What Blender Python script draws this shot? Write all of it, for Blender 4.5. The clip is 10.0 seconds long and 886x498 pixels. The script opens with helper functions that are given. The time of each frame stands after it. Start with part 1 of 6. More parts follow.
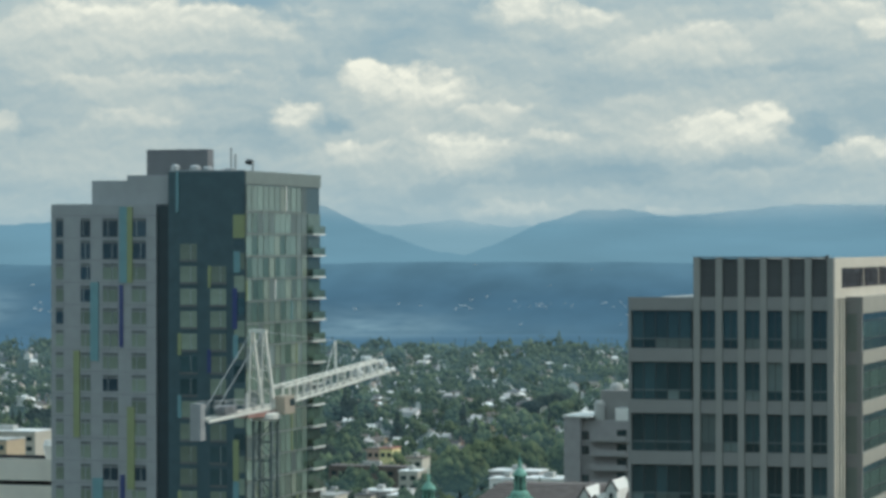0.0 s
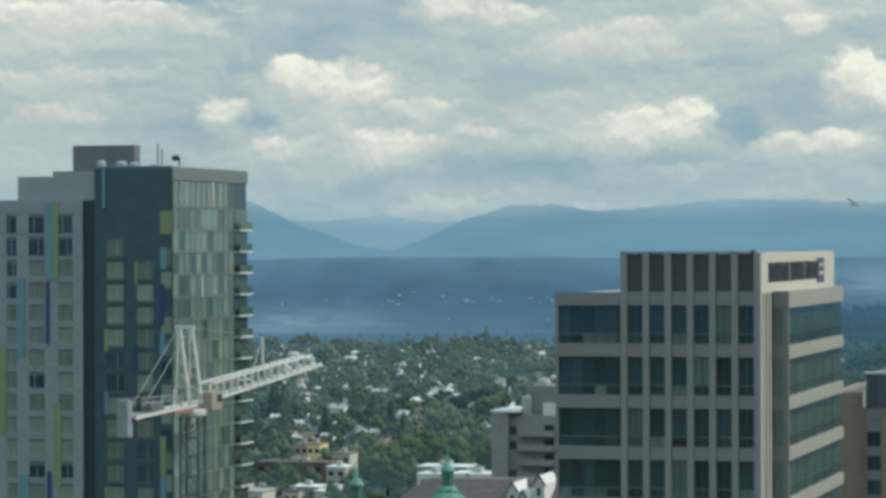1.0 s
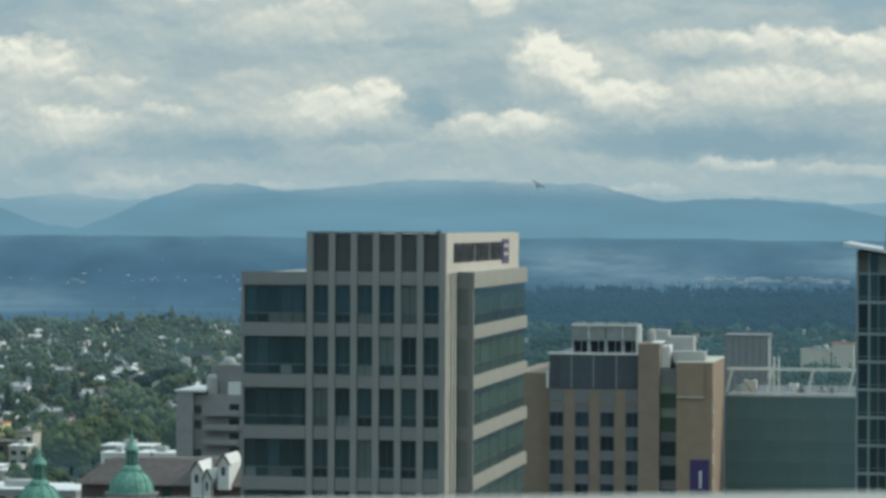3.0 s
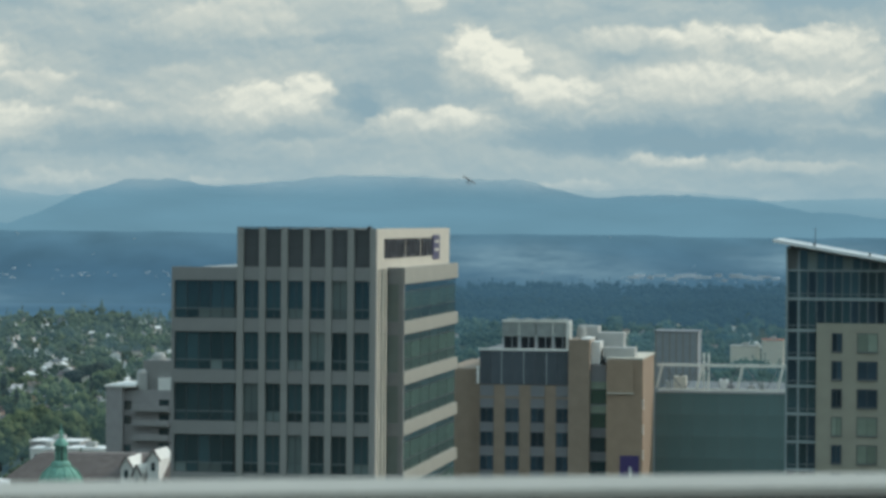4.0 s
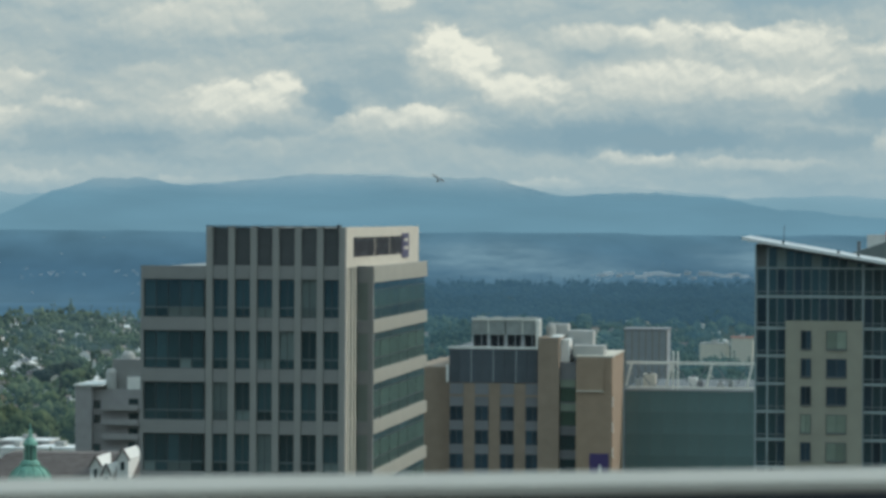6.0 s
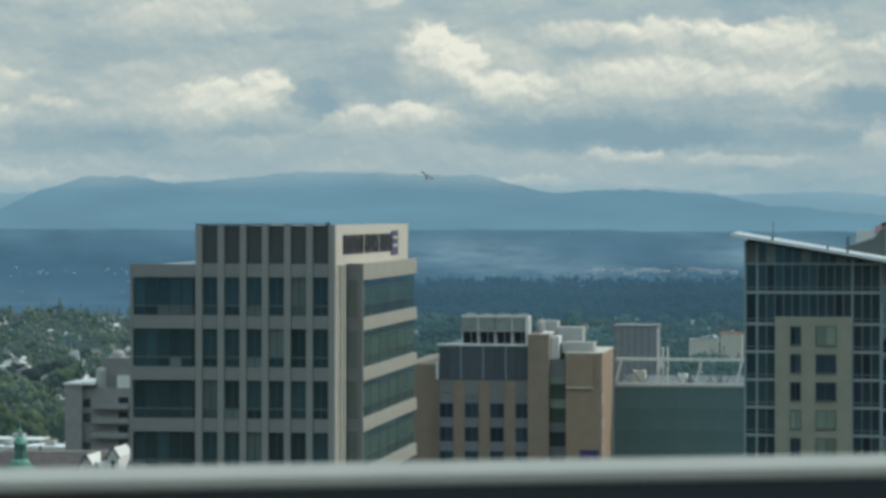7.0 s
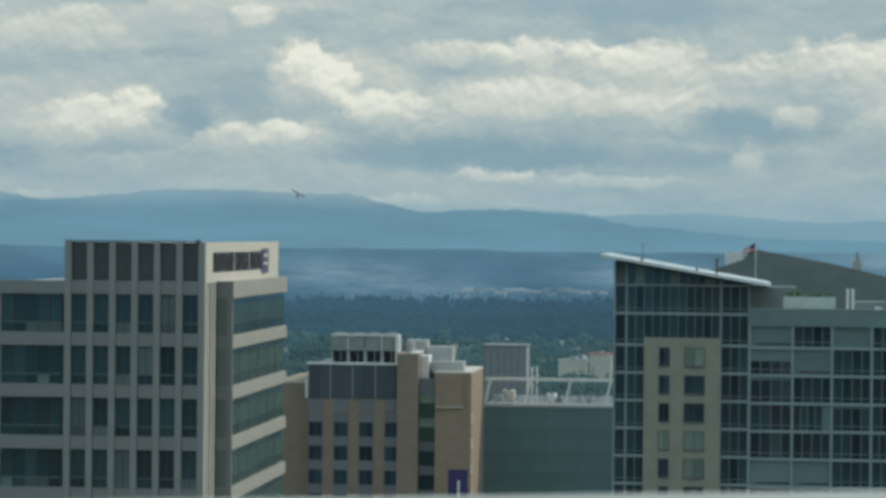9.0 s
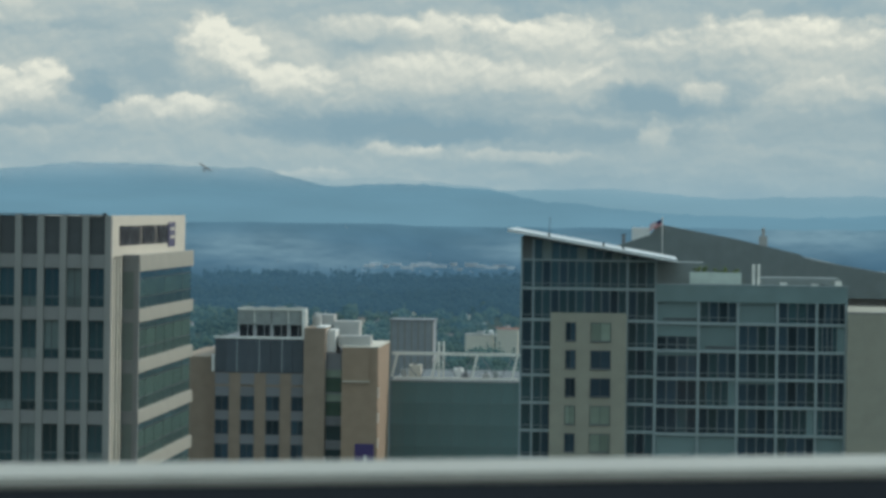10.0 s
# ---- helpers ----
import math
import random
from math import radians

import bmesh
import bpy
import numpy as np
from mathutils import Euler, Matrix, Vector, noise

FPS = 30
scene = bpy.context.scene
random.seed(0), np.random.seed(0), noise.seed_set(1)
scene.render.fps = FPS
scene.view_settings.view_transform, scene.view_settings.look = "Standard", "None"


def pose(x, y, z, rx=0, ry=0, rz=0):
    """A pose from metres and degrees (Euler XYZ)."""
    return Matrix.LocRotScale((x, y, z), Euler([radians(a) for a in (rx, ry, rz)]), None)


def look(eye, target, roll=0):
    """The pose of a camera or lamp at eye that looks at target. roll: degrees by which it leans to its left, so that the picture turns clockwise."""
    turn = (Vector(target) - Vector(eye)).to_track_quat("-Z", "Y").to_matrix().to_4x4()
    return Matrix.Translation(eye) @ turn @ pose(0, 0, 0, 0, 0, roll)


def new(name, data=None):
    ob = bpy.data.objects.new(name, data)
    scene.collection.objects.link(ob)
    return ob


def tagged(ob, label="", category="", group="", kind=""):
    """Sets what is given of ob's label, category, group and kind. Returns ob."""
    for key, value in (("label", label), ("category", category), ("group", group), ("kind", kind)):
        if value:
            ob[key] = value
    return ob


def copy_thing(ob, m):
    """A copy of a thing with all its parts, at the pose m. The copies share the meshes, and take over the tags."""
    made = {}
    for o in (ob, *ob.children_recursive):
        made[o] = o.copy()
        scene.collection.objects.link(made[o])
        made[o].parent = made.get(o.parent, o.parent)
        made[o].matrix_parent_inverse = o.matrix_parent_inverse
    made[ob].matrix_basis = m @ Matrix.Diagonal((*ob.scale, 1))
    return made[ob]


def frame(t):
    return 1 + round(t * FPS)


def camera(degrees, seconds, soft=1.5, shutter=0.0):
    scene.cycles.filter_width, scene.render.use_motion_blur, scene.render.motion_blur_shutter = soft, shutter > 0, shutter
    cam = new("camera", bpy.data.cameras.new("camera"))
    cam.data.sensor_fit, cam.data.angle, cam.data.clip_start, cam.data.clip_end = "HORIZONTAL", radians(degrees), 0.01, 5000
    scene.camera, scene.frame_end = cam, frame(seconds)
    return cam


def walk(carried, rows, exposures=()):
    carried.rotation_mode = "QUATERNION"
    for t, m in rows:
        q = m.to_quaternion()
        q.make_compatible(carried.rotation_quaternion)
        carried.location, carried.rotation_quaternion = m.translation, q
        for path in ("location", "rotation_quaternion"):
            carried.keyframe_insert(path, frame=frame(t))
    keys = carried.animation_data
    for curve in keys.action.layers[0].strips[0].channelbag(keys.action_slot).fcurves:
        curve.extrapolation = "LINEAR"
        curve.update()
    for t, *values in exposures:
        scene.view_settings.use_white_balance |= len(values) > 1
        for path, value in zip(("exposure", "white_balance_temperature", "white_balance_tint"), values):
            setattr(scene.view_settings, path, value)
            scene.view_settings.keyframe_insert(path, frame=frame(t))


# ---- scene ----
cam = camera(16.0, 10.0, soft=3.5)
# near parapet falls out of focus
cam.data.dof.use_dof, cam.data.dof.focus_distance, cam.data.dof.aperture_fstop = True, 400.0, 36.0
# seconds, eye height above the coping, yaw, pitch, roll
COPING = 61.904
ROWS = [
    (0.0, 0.110, 16.605, -0.032, -0.066),
    (0.5, 0.109, 15.689, -0.087, -0.139),
    (1.0, 0.108, 15.282, -0.117, -0.193),
    (1.5, 0.107, 14.149, -0.253, -0.241),
    (2.0, 0.106, 12.343, -0.437, -0.003),
    (2.5, 0.1055, 10.7, -0.37, 0.15),
    (3.0, 0.104, 9.587, -0.486, 0.276),
    (4.5, 0.0972, 7.999, -0.562, 0.359),
    (5.0, 0.0979, 7.825, -0.604, 0.274),
    (5.5, 0.0984, 7.793, -0.562, 0.347),
    (7.0, 0.0943, 7.574, -0.631, 0.073),
    (7.5, 0.0930, 7.254, -0.47, 0.104),
    (8.0, 0.0930, 6.759, -0.369, 0.342),
    (8.5, 0.0932, 6.109, -0.448, 0.557),
    (9.0, 0.1012, 5.223, -0.275, 0.569),
    (9.5, 0.103, 4.857, -0.139, 0.585),
    (10.0, 0.0972, 3.53, -0.718, 0.798),
]
walk(cam, [(t, pose(0, 0, COPING + h, 0, 0, yaw) @ pose(0, 0, 0, 90 + pitch) @ pose(0, 0, 0, 0, 0, roll)) for t, h, yaw, pitch, roll in ROWS],
     [(0.0, 0.08, 6330, 8), (4.0, 0.0, 6330, 8), (10.0, -0.05, 6330, 8)])

# ---- sky and sun ----
SUN_DIR = Vector((0.80, 0.33, 0.62)).normalized()
world = bpy.data.worlds.new("sky")
scene.world = world
world.use_nodes = True
wn, wl = world.node_tree.nodes, world.node_tree.links
wn.clear()


def wmath(op, a, b=None, c=None, clamp=False):
    n = wn.new("ShaderNodeMath")
    n.operation, n.use_clamp = op, clamp
    for i, v in enumerate((a, b, c)):
        if v is None:
            continue
        if isinstance(v, (int, float)):
            n.inputs[i].default_value = v
        else:
            wl.new(v, n.inputs[i])
    return n.outputs[0]


def wvec(op, a, b):
    n = wn.new("ShaderNodeVectorMath")
    n.operation = op
    for i, v in enumerate((a, b)):
        if isinstance(v, tuple):
            n.inputs[i].default_value = v
        else:
            wl.new(v, n.inputs[i])
    return n.outputs["Value"] if op == "DOT_PRODUCT" else n.outputs[0]


def wnoise(vector, scale, detail, rough=0.55, distortion=0.0):
    n = wn.new("ShaderNodeTexNoise")
    n.inputs["Scale"].default_value, n.inputs["Detail"].default_value = scale, detail
    n.inputs["Roughness"].default_value, n.inputs["Distortion"].default_value = rough, distortion
    wl.new(vector, n.inputs["Vector"])
    return n


def wramp(fac, stops):
    n = wn.new("ShaderNodeValToRGB")
    n.color_ramp.elements.remove(n.color_ramp.elements[1])
    for i, (p, c) in enumerate(stops):
        e = n.color_ramp.elements[0] if i == 0 else n.color_ramp.elements.new(p)
        e.position, e.color = p, (*c, 1)
    wl.new(fac, n.inputs[0])
    return n.outputs[0]


coord = wn.new("ShaderNodeTexCoord")
sep = wn.new("ShaderNodeSeparateXYZ")
wl.new(coord.outputs["Generated"], sep.inputs[0])
bearing = wmath("MULTIPLY", wmath("ARCTAN2", sep.outputs[0], sep.outputs[1]), 57.2958)
height = wmath("MULTIPLY", wmath("ARCSINE", sep.outputs[2]), 57.2958)
comb = wn.new("ShaderNodeCombineXYZ")
wl.new(bearing, comb.inputs[0]), wl.new(height, comb.inputs[1])
deg = comb.outputs[0]
# clouds, back to front: bearing, height, half width, half height, brightness
CLOUDS = [
    (-21.9, 4.05, 2.7, 0.42, 0.78), (-21.7, 2.95, 2.3, 0.24, 0.62), (-22.3, 2.32, 0.7, 0.22, 0.68), (-24.7, 2.15, 0.5, 0.32, 0.72),
    (-19.25, 2.3, 0.45, 0.42, 0.84), (-18.2, 1.62, 0.75, 0.30, 0.76), (-17.1, 2.82, 0.95, 0.50, 0.90), (-17.95, 3.05, 0.42, 0.40, 0.95),
    (-15.7, 2.32, 0.7, 0.26, 0.70), (-16.4, 1.6, 0.95, 0.58, 0.86), (-15.4, 0.64, 1.1, 0.20, 0.76), (-14.6, 1.95, 0.6, 0.18, 0.74),
    (-15.3, 4.25, 0.6, 0.40, 0.86), (-14.2, 4.05, 0.8, 0.30, 0.76), (-12.3, 3.45, 1.5, 0.42, 0.64), (-9.8, 4.0, 1.4, 0.5, 0.62),
    (-11.7, 2.02, 1.15, 0.48, 0.88), (-10.8, 2.1, 0.48, 0.46, 0.96), (-12.75, 0.66, 0.5, 0.13, 0.76), (-8.5, 1.72, 1.1, 0.32, 0.86),
    (-11.8, 3.8, 0.7, 0.3, 0.72), (-8.7, 3.85, 0.4, 0.3, 0.78), (-3.9, 2.35, 1.9, 0.52, 0.80), (-6.3, 2.2, 1.0, 0.44, 0.90),
    (-7.75, 2.92, 0.62, 0.58, 0.92), (-7.15, 2.55, 0.45, 0.46, 0.96), (-3.9, 3.2, 1.1, 0.34, 0.82), (-1.5, 3.1, 1.7, 0.42, 0.88),
    (-1.7, 2.4, 1.2, 0.34, 0.82), (2.7, 3.1, 2.2, 0.55, 0.86), (3.2, 2.1, 1.5, 0.32, 0.64), (-4.2, 1.05, 0.85, 0.15, 0.82),
    (-2.2, 0.95, 1.7, 0.15, 0.64), (-6.2, 0.55, 1.1, 0.15, 0.66),
]
# broad soft banks behind them
BANKS = [
    (-21.8, 3.6, 3.4, 0.95, 0.62), (-17.0, 2.3, 2.8, 1.3, 0.62), (-11.8, 2.4, 2.4, 1.0, 0.60), (-12.5, 3.8, 3.2, 0.75, 0.58), (-5.8, 2.6, 3.2, 1.0, 0.70),
    (-1.5, 2.75, 3.2, 0.9, 0.72), (3.2, 2.7, 2.6, 0.9, 0.70), (-8.5, 1.7, 1.7, 0.5, 0.62), (-14.5, 0.8, 3.2, 0.4, 0.60), (-22.5, 1.6, 3.0, 0.6, 0.56),
]
# blue-grey gaps and undersides
GAPS = [
    (-20.3, 4.5, 1.4, 0.18, 0.12), (-21.0, 3.4, 1.9, 0.16, 0.36), (-18.55, 2.25, 0.5, 0.22, 0.16), (-11.3, 1.52, 1.2, 0.16, 0.26),
    (-9.7, 1.95, 0.75, 0.55, 0.10), (-8.85, 2.5, 0.8, 0.5, 0.26), (-4.4, 1.45, 3.4, 0.36, 0.02), (-3.6, 1.38, 2.2, 0.22, 0.0),
    (-1.4, 4.1, 2.4, 0.55, 0.20), (0.4, 1.95, 1.5, 0.46, 0.08), (-16.8, 1.0, 0.6, 0.2, 0.30), (-13.3, 2.9, 0.9, 0.2, 0.34), (-0.6, 1.4, 2.4, 0.22, 0.18),
]
# a smooth lens-shaped cloud with a dark rim, and bright scraps in front of the gaps
FRONT = [(-5.2, 3.0, 0.95, 0.42, 0.30), (-5.3, 3.2, 0.92, 0.36, 0.68), (1.2, 2.1, 0.5, 0.3, 0.68), (0.3, 1.2, 0.4, 0.35, 0.60), (-9.2, 1.72, 0.5, 0.16, 0.7)]


def puffs(place):
    """Rounded cauliflower heads, large ones carrying smaller ones."""
    n = wn.new("ShaderNodeTexVoronoi")
    n.feature = "SMOOTH_F1"
    n.normalize = True
    for key, value in (("Scale", 1.25), ("Detail", 4.0), ("Roughness", 0.55), ("Lacunarity", 2.3), ("Smoothness", 0.35)):
        n.inputs[key].default_value = value
    wl.new(wvec("MULTIPLY", place, (0.75, 1.15, 1)), n.inputs["Vector"])
    return wmath("MULTIPLY_ADD", n.outputs["Distance"], -1.6, 1.0)


def wander(place):
    coarse = wvec("MULTIPLY", wvec("SUBTRACT", wnoise(place, 0.9, 3, 0.6).outputs["Color"], (0.5, 0.5, 0.5)), (0.7, 0.35, 0))
    fine = wvec("MULTIPLY", wvec("SUBTRACT", wnoise(place, 3.2, 4, 0.6).outputs["Color"], (0.5, 0.5, 0.5)), (0.35, 0.28, 0))
    return wvec("ADD", wvec("ADD", place, coarse), fine)


bent = wander(deg)
heads = puffs(bent)
lit_heads = puffs(wander(wvec("ADD", deg, (0.05, 0.11, 0))))
wisps = wnoise(wvec("MULTIPLY", bent, (0.55, 1.6, 1)), 1.6, 6, 0.6).outputs["Fac"]
layer = wnoise(wvec("MULTIPLY", bent, (0.22, 1.0, 1)), 0.85, 5, 0.55, 0.3).outputs["Fac"]
tone = wmath("MULTIPLY_ADD", layer, 1.15, -0.18)
tone = wmath("ADD", tone, wmath("MULTIPLY_ADD", wisps, 0.36, -0.18))
ragged = wmath("ADD", wmath("MULTIPLY_ADD", heads, 0.95, -0.52), wmath("MULTIPLY_ADD", wisps, 0.7, -0.35))


def lay(tone, az, el, wide, tall, bright, gap=False):
    """Lays one cloud over the sky so far: a crisp heaped top and a base that melts away."""
    if not gap:
        wide, tall = wide * 1.18, tall * 1.18
    off = wvec("DIVIDE", wvec("SUBTRACT", bent, (az, el, 0)), (wide, tall, 1))
    part_of = wn.new("ShaderNodeSeparateXYZ")
    wl.new(off, part_of.inputs[0])
    v = part_of.outputs[1]
    inside = wmath("SUBTRACT", 1.0, wmath("SQRT", wvec("DOT_PRODUCT", off, off)))
    if gap:
        alpha = wmath("MULTIPLY", wmath("MULTIPLY_ADD", ragged, -0.8 if bright < 0.5 else 0.6, inside), 1.5, None, True)
        alpha = wmath("MULTIPLY", alpha, 0.9 if bright < 0.5 else 0.75)
        own = bright
    else:
        inside = wmath("ADD", inside, ragged)
        crisp = wmath("MINIMUM", wmath("MAXIMUM", wmath("MULTIPLY_ADD", v, 2.0, 1.5), 0.5), 2.8)
        alpha = wmath("MULTIPLY", wmath("MULTIPLY", inside, crisp, None, True), 0.92)
        own = wmath("MULTIPLY_ADD", wmath("MAXIMUM", wmath("MINIMUM", v, 0.8), -1.2), 0.20, bright - 0.04)
    return wmath("MULTIPLY_ADD", alpha, wmath("SUBTRACT", own, tone), tone)


for row in BANKS:
    tone = lay(tone, *row, gap=True)
for row in CLOUDS:
    tone = lay(tone, *row)
for row in GAPS:
    tone = lay(tone, *row, gap=True)
for row in FRONT:
    tone = lay(tone, *row)
# heads catch the sun above and to one side, hollows stay grey
relief = wmath("MULTIPLY", wmath("SUBTRACT", heads, lit_heads), wmath("MULTIPLY_ADD", tone, 0.9, -0.12, True))
shade = wmath("ADD", tone, wmath("MULTIPLY", relief, 1.25))
cloud = wramp(shade, [(0.05, (0.20, 0.345, 0.435)), (0.30, (0.34, 0.432, 0.452)), (0.50, (0.455, 0.512, 0.488)),
                      (0.72, (0.605, 0.622, 0.553)), (0.98, (0.85, 0.825, 0.69))])
sky = wn.new("ShaderNodeTexSky")
sky.sky_type, sky.sun_disc = "NISHITA", False
sky.sun_elevation = math.asin(SUN_DIR.z)
sky.sun_rotation = math.atan2(SUN_DIR.x, SUN_DIR.y)
blue = wvec("MULTIPLY", sky.outputs[0], (0.075, 0.075, 0.075))
cover = wmath("MULTIPLY", tone, 2.5, None, True)
mix = wn.new("ShaderNodeMix")
mix.data_type = "RGBA"
wl.new(wmath("MULTIPLY_ADD", cover, 0.25, 0.75), mix.inputs[0]), wl.new(blue, mix.inputs[6]), wl.new(cloud, mix.inputs[7])
# pale air low over the horizon
low = wn.new("ShaderNodeMix")
low.data_type = "RGBA"
wl.new(wmath("MULTIPLY", wmath("POWER", 0.3679, wmath("MULTIPLY", wmath("MAXIMUM", height, 0.0), 0.95)), 0.86), low.inputs[0])
wl.new(mix.outputs[2], low.inputs[6])
low.inputs[7].default_value = (0.285, 0.44, 0.515, 1)
back = wn.new("ShaderNodeBackground")
back.inputs[1].default_value = 1.0
# an overcast sky brightens towards the zenith
lift = wn.new("ShaderNodeVectorMath")
lift.operation = "MULTIPLY_ADD"
rise = wn.new("ShaderNodeCombineXYZ")
up = wmath("MAXIMUM", sep.outputs[2], 0.0)
for i, k in enumerate((0.50, 0.75, 1.00)):
    wl.new(wmath("MULTIPLY_ADD", up, k, 1.0), rise.inputs[i])
wl.new(low.outputs[2], lift.inputs[0]), wl.new(rise.outputs[0], lift.inputs[1])
lift.inputs[2].default_value = (0, 0, 0)
wl.new(lift.outputs[0], back.inputs[0])
wout = wn.new("ShaderNodeOutputWorld")
wl.new(back.outputs[0], wout.inputs[0])

sun = new("sun", bpy.data.lights.new("sun", "SUN"))
sun.data.energy, sun.data.angle, sun.data.color = 1.8, radians(1.5), (1.0, 0.93, 0.82)
sun.matrix_world = look(SUN_DIR * 100, (0, 0, 0))


# ---- materials ----
def mat(name, col, rough=0.7, metal=0.0, var=0.15, scale=0.6, fine=9.0, bump=0.0, rnd=0.0, spec=0.5, island=0.0, tint=None):
    """Colour with stains at one scale, grain at a finer one, and a lightness of its own for each object or island."""
    m = bpy.data.materials.new(name)
    m.use_nodes = True
    n, l = m.node_tree.nodes, m.node_tree.links
    b = n["Principled BSDF"]
    b.inputs["Roughness"].default_value, b.inputs["Metallic"].default_value = rough, metal
    b.inputs["Specular IOR Level"].default_value = spec
    tc = n.new("ShaderNodeTexCoord")
    big, small = n.new("ShaderNodeTexNoise"), n.new("ShaderNodeTexNoise")
    for t, s, d in ((big, scale, 5), (small, fine, 3)):
        t.inputs["Scale"].default_value, t.inputs["Detail"].default_value = s, d
        l.new(tc.outputs["Object"], t.inputs["Vector"])
    add = n.new("ShaderNodeMath")
    add.operation = "MULTIPLY_ADD"
    l.new(small.outputs[0], add.inputs[0])
    add.inputs[1].default_value = 0.5
    l.new(big.outputs[0], add.inputs[2])
    span = n.new("ShaderNodeMapRange")
    span.inputs[1].default_value, span.inputs[2].default_value = 0.45, 1.05
    span.inputs[3].default_value, span.inputs[4].default_value = 1 - var, 1 + var
    l.new(add.outputs[0], span.inputs[0])
    value = span.outputs[0]
    for amount, source, socket in ((rnd, "ShaderNodeObjectInfo", "Random"), (island, "ShaderNodeNewGeometry", "Random Per Island")):
        if amount:
            o = n.new(source)
            r = n.new("ShaderNodeMapRange")
            r.inputs[3].default_value, r.inputs[4].default_value = 1 - amount, 1 + amount
            l.new(o.outputs[socket], r.inputs[0])
            k = n.new("ShaderNodeMath")
            k.operation = "MULTIPLY"
            l.new(value, k.inputs[0]), l.new(r.outputs[0], k.inputs[1])
            value = k.outputs[0]
    base = n.new("ShaderNodeRGB")
    base.outputs[0].default_value = (*col, 1)
    colour = base.outputs[0]
    if tint:
        other = n.new("ShaderNodeMix")
        other.data_type = "RGBA"
        l.new(big.outputs[0], other.inputs[0]), l.new(colour, other.inputs[6])
        other.inputs[7].default_value = (*tint, 1)
        colour = other.outputs[2]
    mul = n.new("ShaderNodeVectorMath")
    mul.operation = "SCALE"
    l.new(colour, mul.inputs[0]), l.new(value, mul.inputs["Scale"])
    l.new(mul.outputs[0], b.inputs["Base Color"])
    if bump:
        bp = n.new("ShaderNodeBump")
        bp.inputs["Strength"].default_value, bp.inputs["Distance"].default_value = bump, 0.05
        l.new(small.outputs[0], bp.inputs["Height"]), l.new(bp.outputs[0], b.inputs["Normal"])
    return m


def haze_glow(name, col, glow, var, scale, island=0.0, flat=4.0, beyond=None, tint=None, squash=1.0):
    """Distant land given its own glow in place of miles of bright air."""
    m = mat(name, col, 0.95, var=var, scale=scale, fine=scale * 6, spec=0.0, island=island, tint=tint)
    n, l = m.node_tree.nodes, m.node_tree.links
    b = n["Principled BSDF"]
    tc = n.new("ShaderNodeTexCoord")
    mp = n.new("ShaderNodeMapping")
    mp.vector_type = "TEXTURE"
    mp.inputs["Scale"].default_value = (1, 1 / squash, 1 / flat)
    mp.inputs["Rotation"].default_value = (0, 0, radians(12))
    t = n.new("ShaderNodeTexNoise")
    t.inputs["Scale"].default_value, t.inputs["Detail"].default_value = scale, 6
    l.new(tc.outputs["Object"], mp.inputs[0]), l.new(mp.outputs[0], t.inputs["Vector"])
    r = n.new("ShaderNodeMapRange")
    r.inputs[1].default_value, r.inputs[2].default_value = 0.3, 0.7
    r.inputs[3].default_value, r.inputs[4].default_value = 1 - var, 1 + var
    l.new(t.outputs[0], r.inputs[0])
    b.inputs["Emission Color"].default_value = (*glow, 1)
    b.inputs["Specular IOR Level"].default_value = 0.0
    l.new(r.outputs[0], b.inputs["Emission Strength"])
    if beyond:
        # another glow colour farther off, standing in for more air
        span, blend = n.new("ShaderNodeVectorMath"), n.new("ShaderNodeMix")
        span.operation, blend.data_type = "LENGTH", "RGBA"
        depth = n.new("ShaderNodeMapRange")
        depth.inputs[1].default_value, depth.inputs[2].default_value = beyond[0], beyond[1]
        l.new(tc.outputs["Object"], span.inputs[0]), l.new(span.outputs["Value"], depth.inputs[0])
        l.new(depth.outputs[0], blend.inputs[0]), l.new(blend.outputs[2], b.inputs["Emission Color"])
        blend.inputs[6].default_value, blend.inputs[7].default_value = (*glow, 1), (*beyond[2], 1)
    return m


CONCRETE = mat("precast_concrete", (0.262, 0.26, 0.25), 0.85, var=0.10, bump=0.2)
# cream lightened to put sunlight on the garage front into its colour
SUNLIT_BAND = mat("sunlit_cream_band", (0.80, 0.74, 0.64), 0.8, var=0.1, scale=0.3)
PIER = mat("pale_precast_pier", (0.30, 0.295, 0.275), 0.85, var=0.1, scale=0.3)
# paler than the front's precast: sun on the side put into its colour
BUFF_SUNLIT = mat("buff_precast_sunlit", (0.37, 0.355, 0.305), 0.8, var=0.1, scale=0.3)
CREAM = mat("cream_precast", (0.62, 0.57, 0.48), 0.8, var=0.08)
LOUVRE = mat("dark_louvre", (0.13, 0.142, 0.146), 0.6, var=0.12)
PLANT_LOUVRE = mat("plant_room_louvre", (0.10, 0.108, 0.112), 0.7, var=0.15, rnd=0.1)
GLASS = mat("tinted_glass", (0.034, 0.068, 0.078), 0.06, var=0.3, scale=0.35, rnd=0.4, spec=1.0)
NAVY_GLASS = mat("navy_window_glass", (0.034, 0.056, 0.074), 0.05, var=0.3, scale=0.5, rnd=0.5, spec=0.6)
GLASS_GREEN = mat("green_glass", (0.075, 0.118, 0.09), 0.07, var=0.25, scale=0.3, rnd=0.15, spec=0.6)
GLASS_SIDE = mat("grey_green_glass", (0.045, 0.066, 0.052), 0.08, var=0.3, scale=0.2, rnd=0.25, spec=0.7)
BLIND = mat("window_blind", (0.13, 0.17, 0.165), 0.35, var=0.15, rnd=0.35)
FRAME = mat("grey_aluminium", (0.36, 0.40, 0.415), 0.45, 0.3, var=0.08)
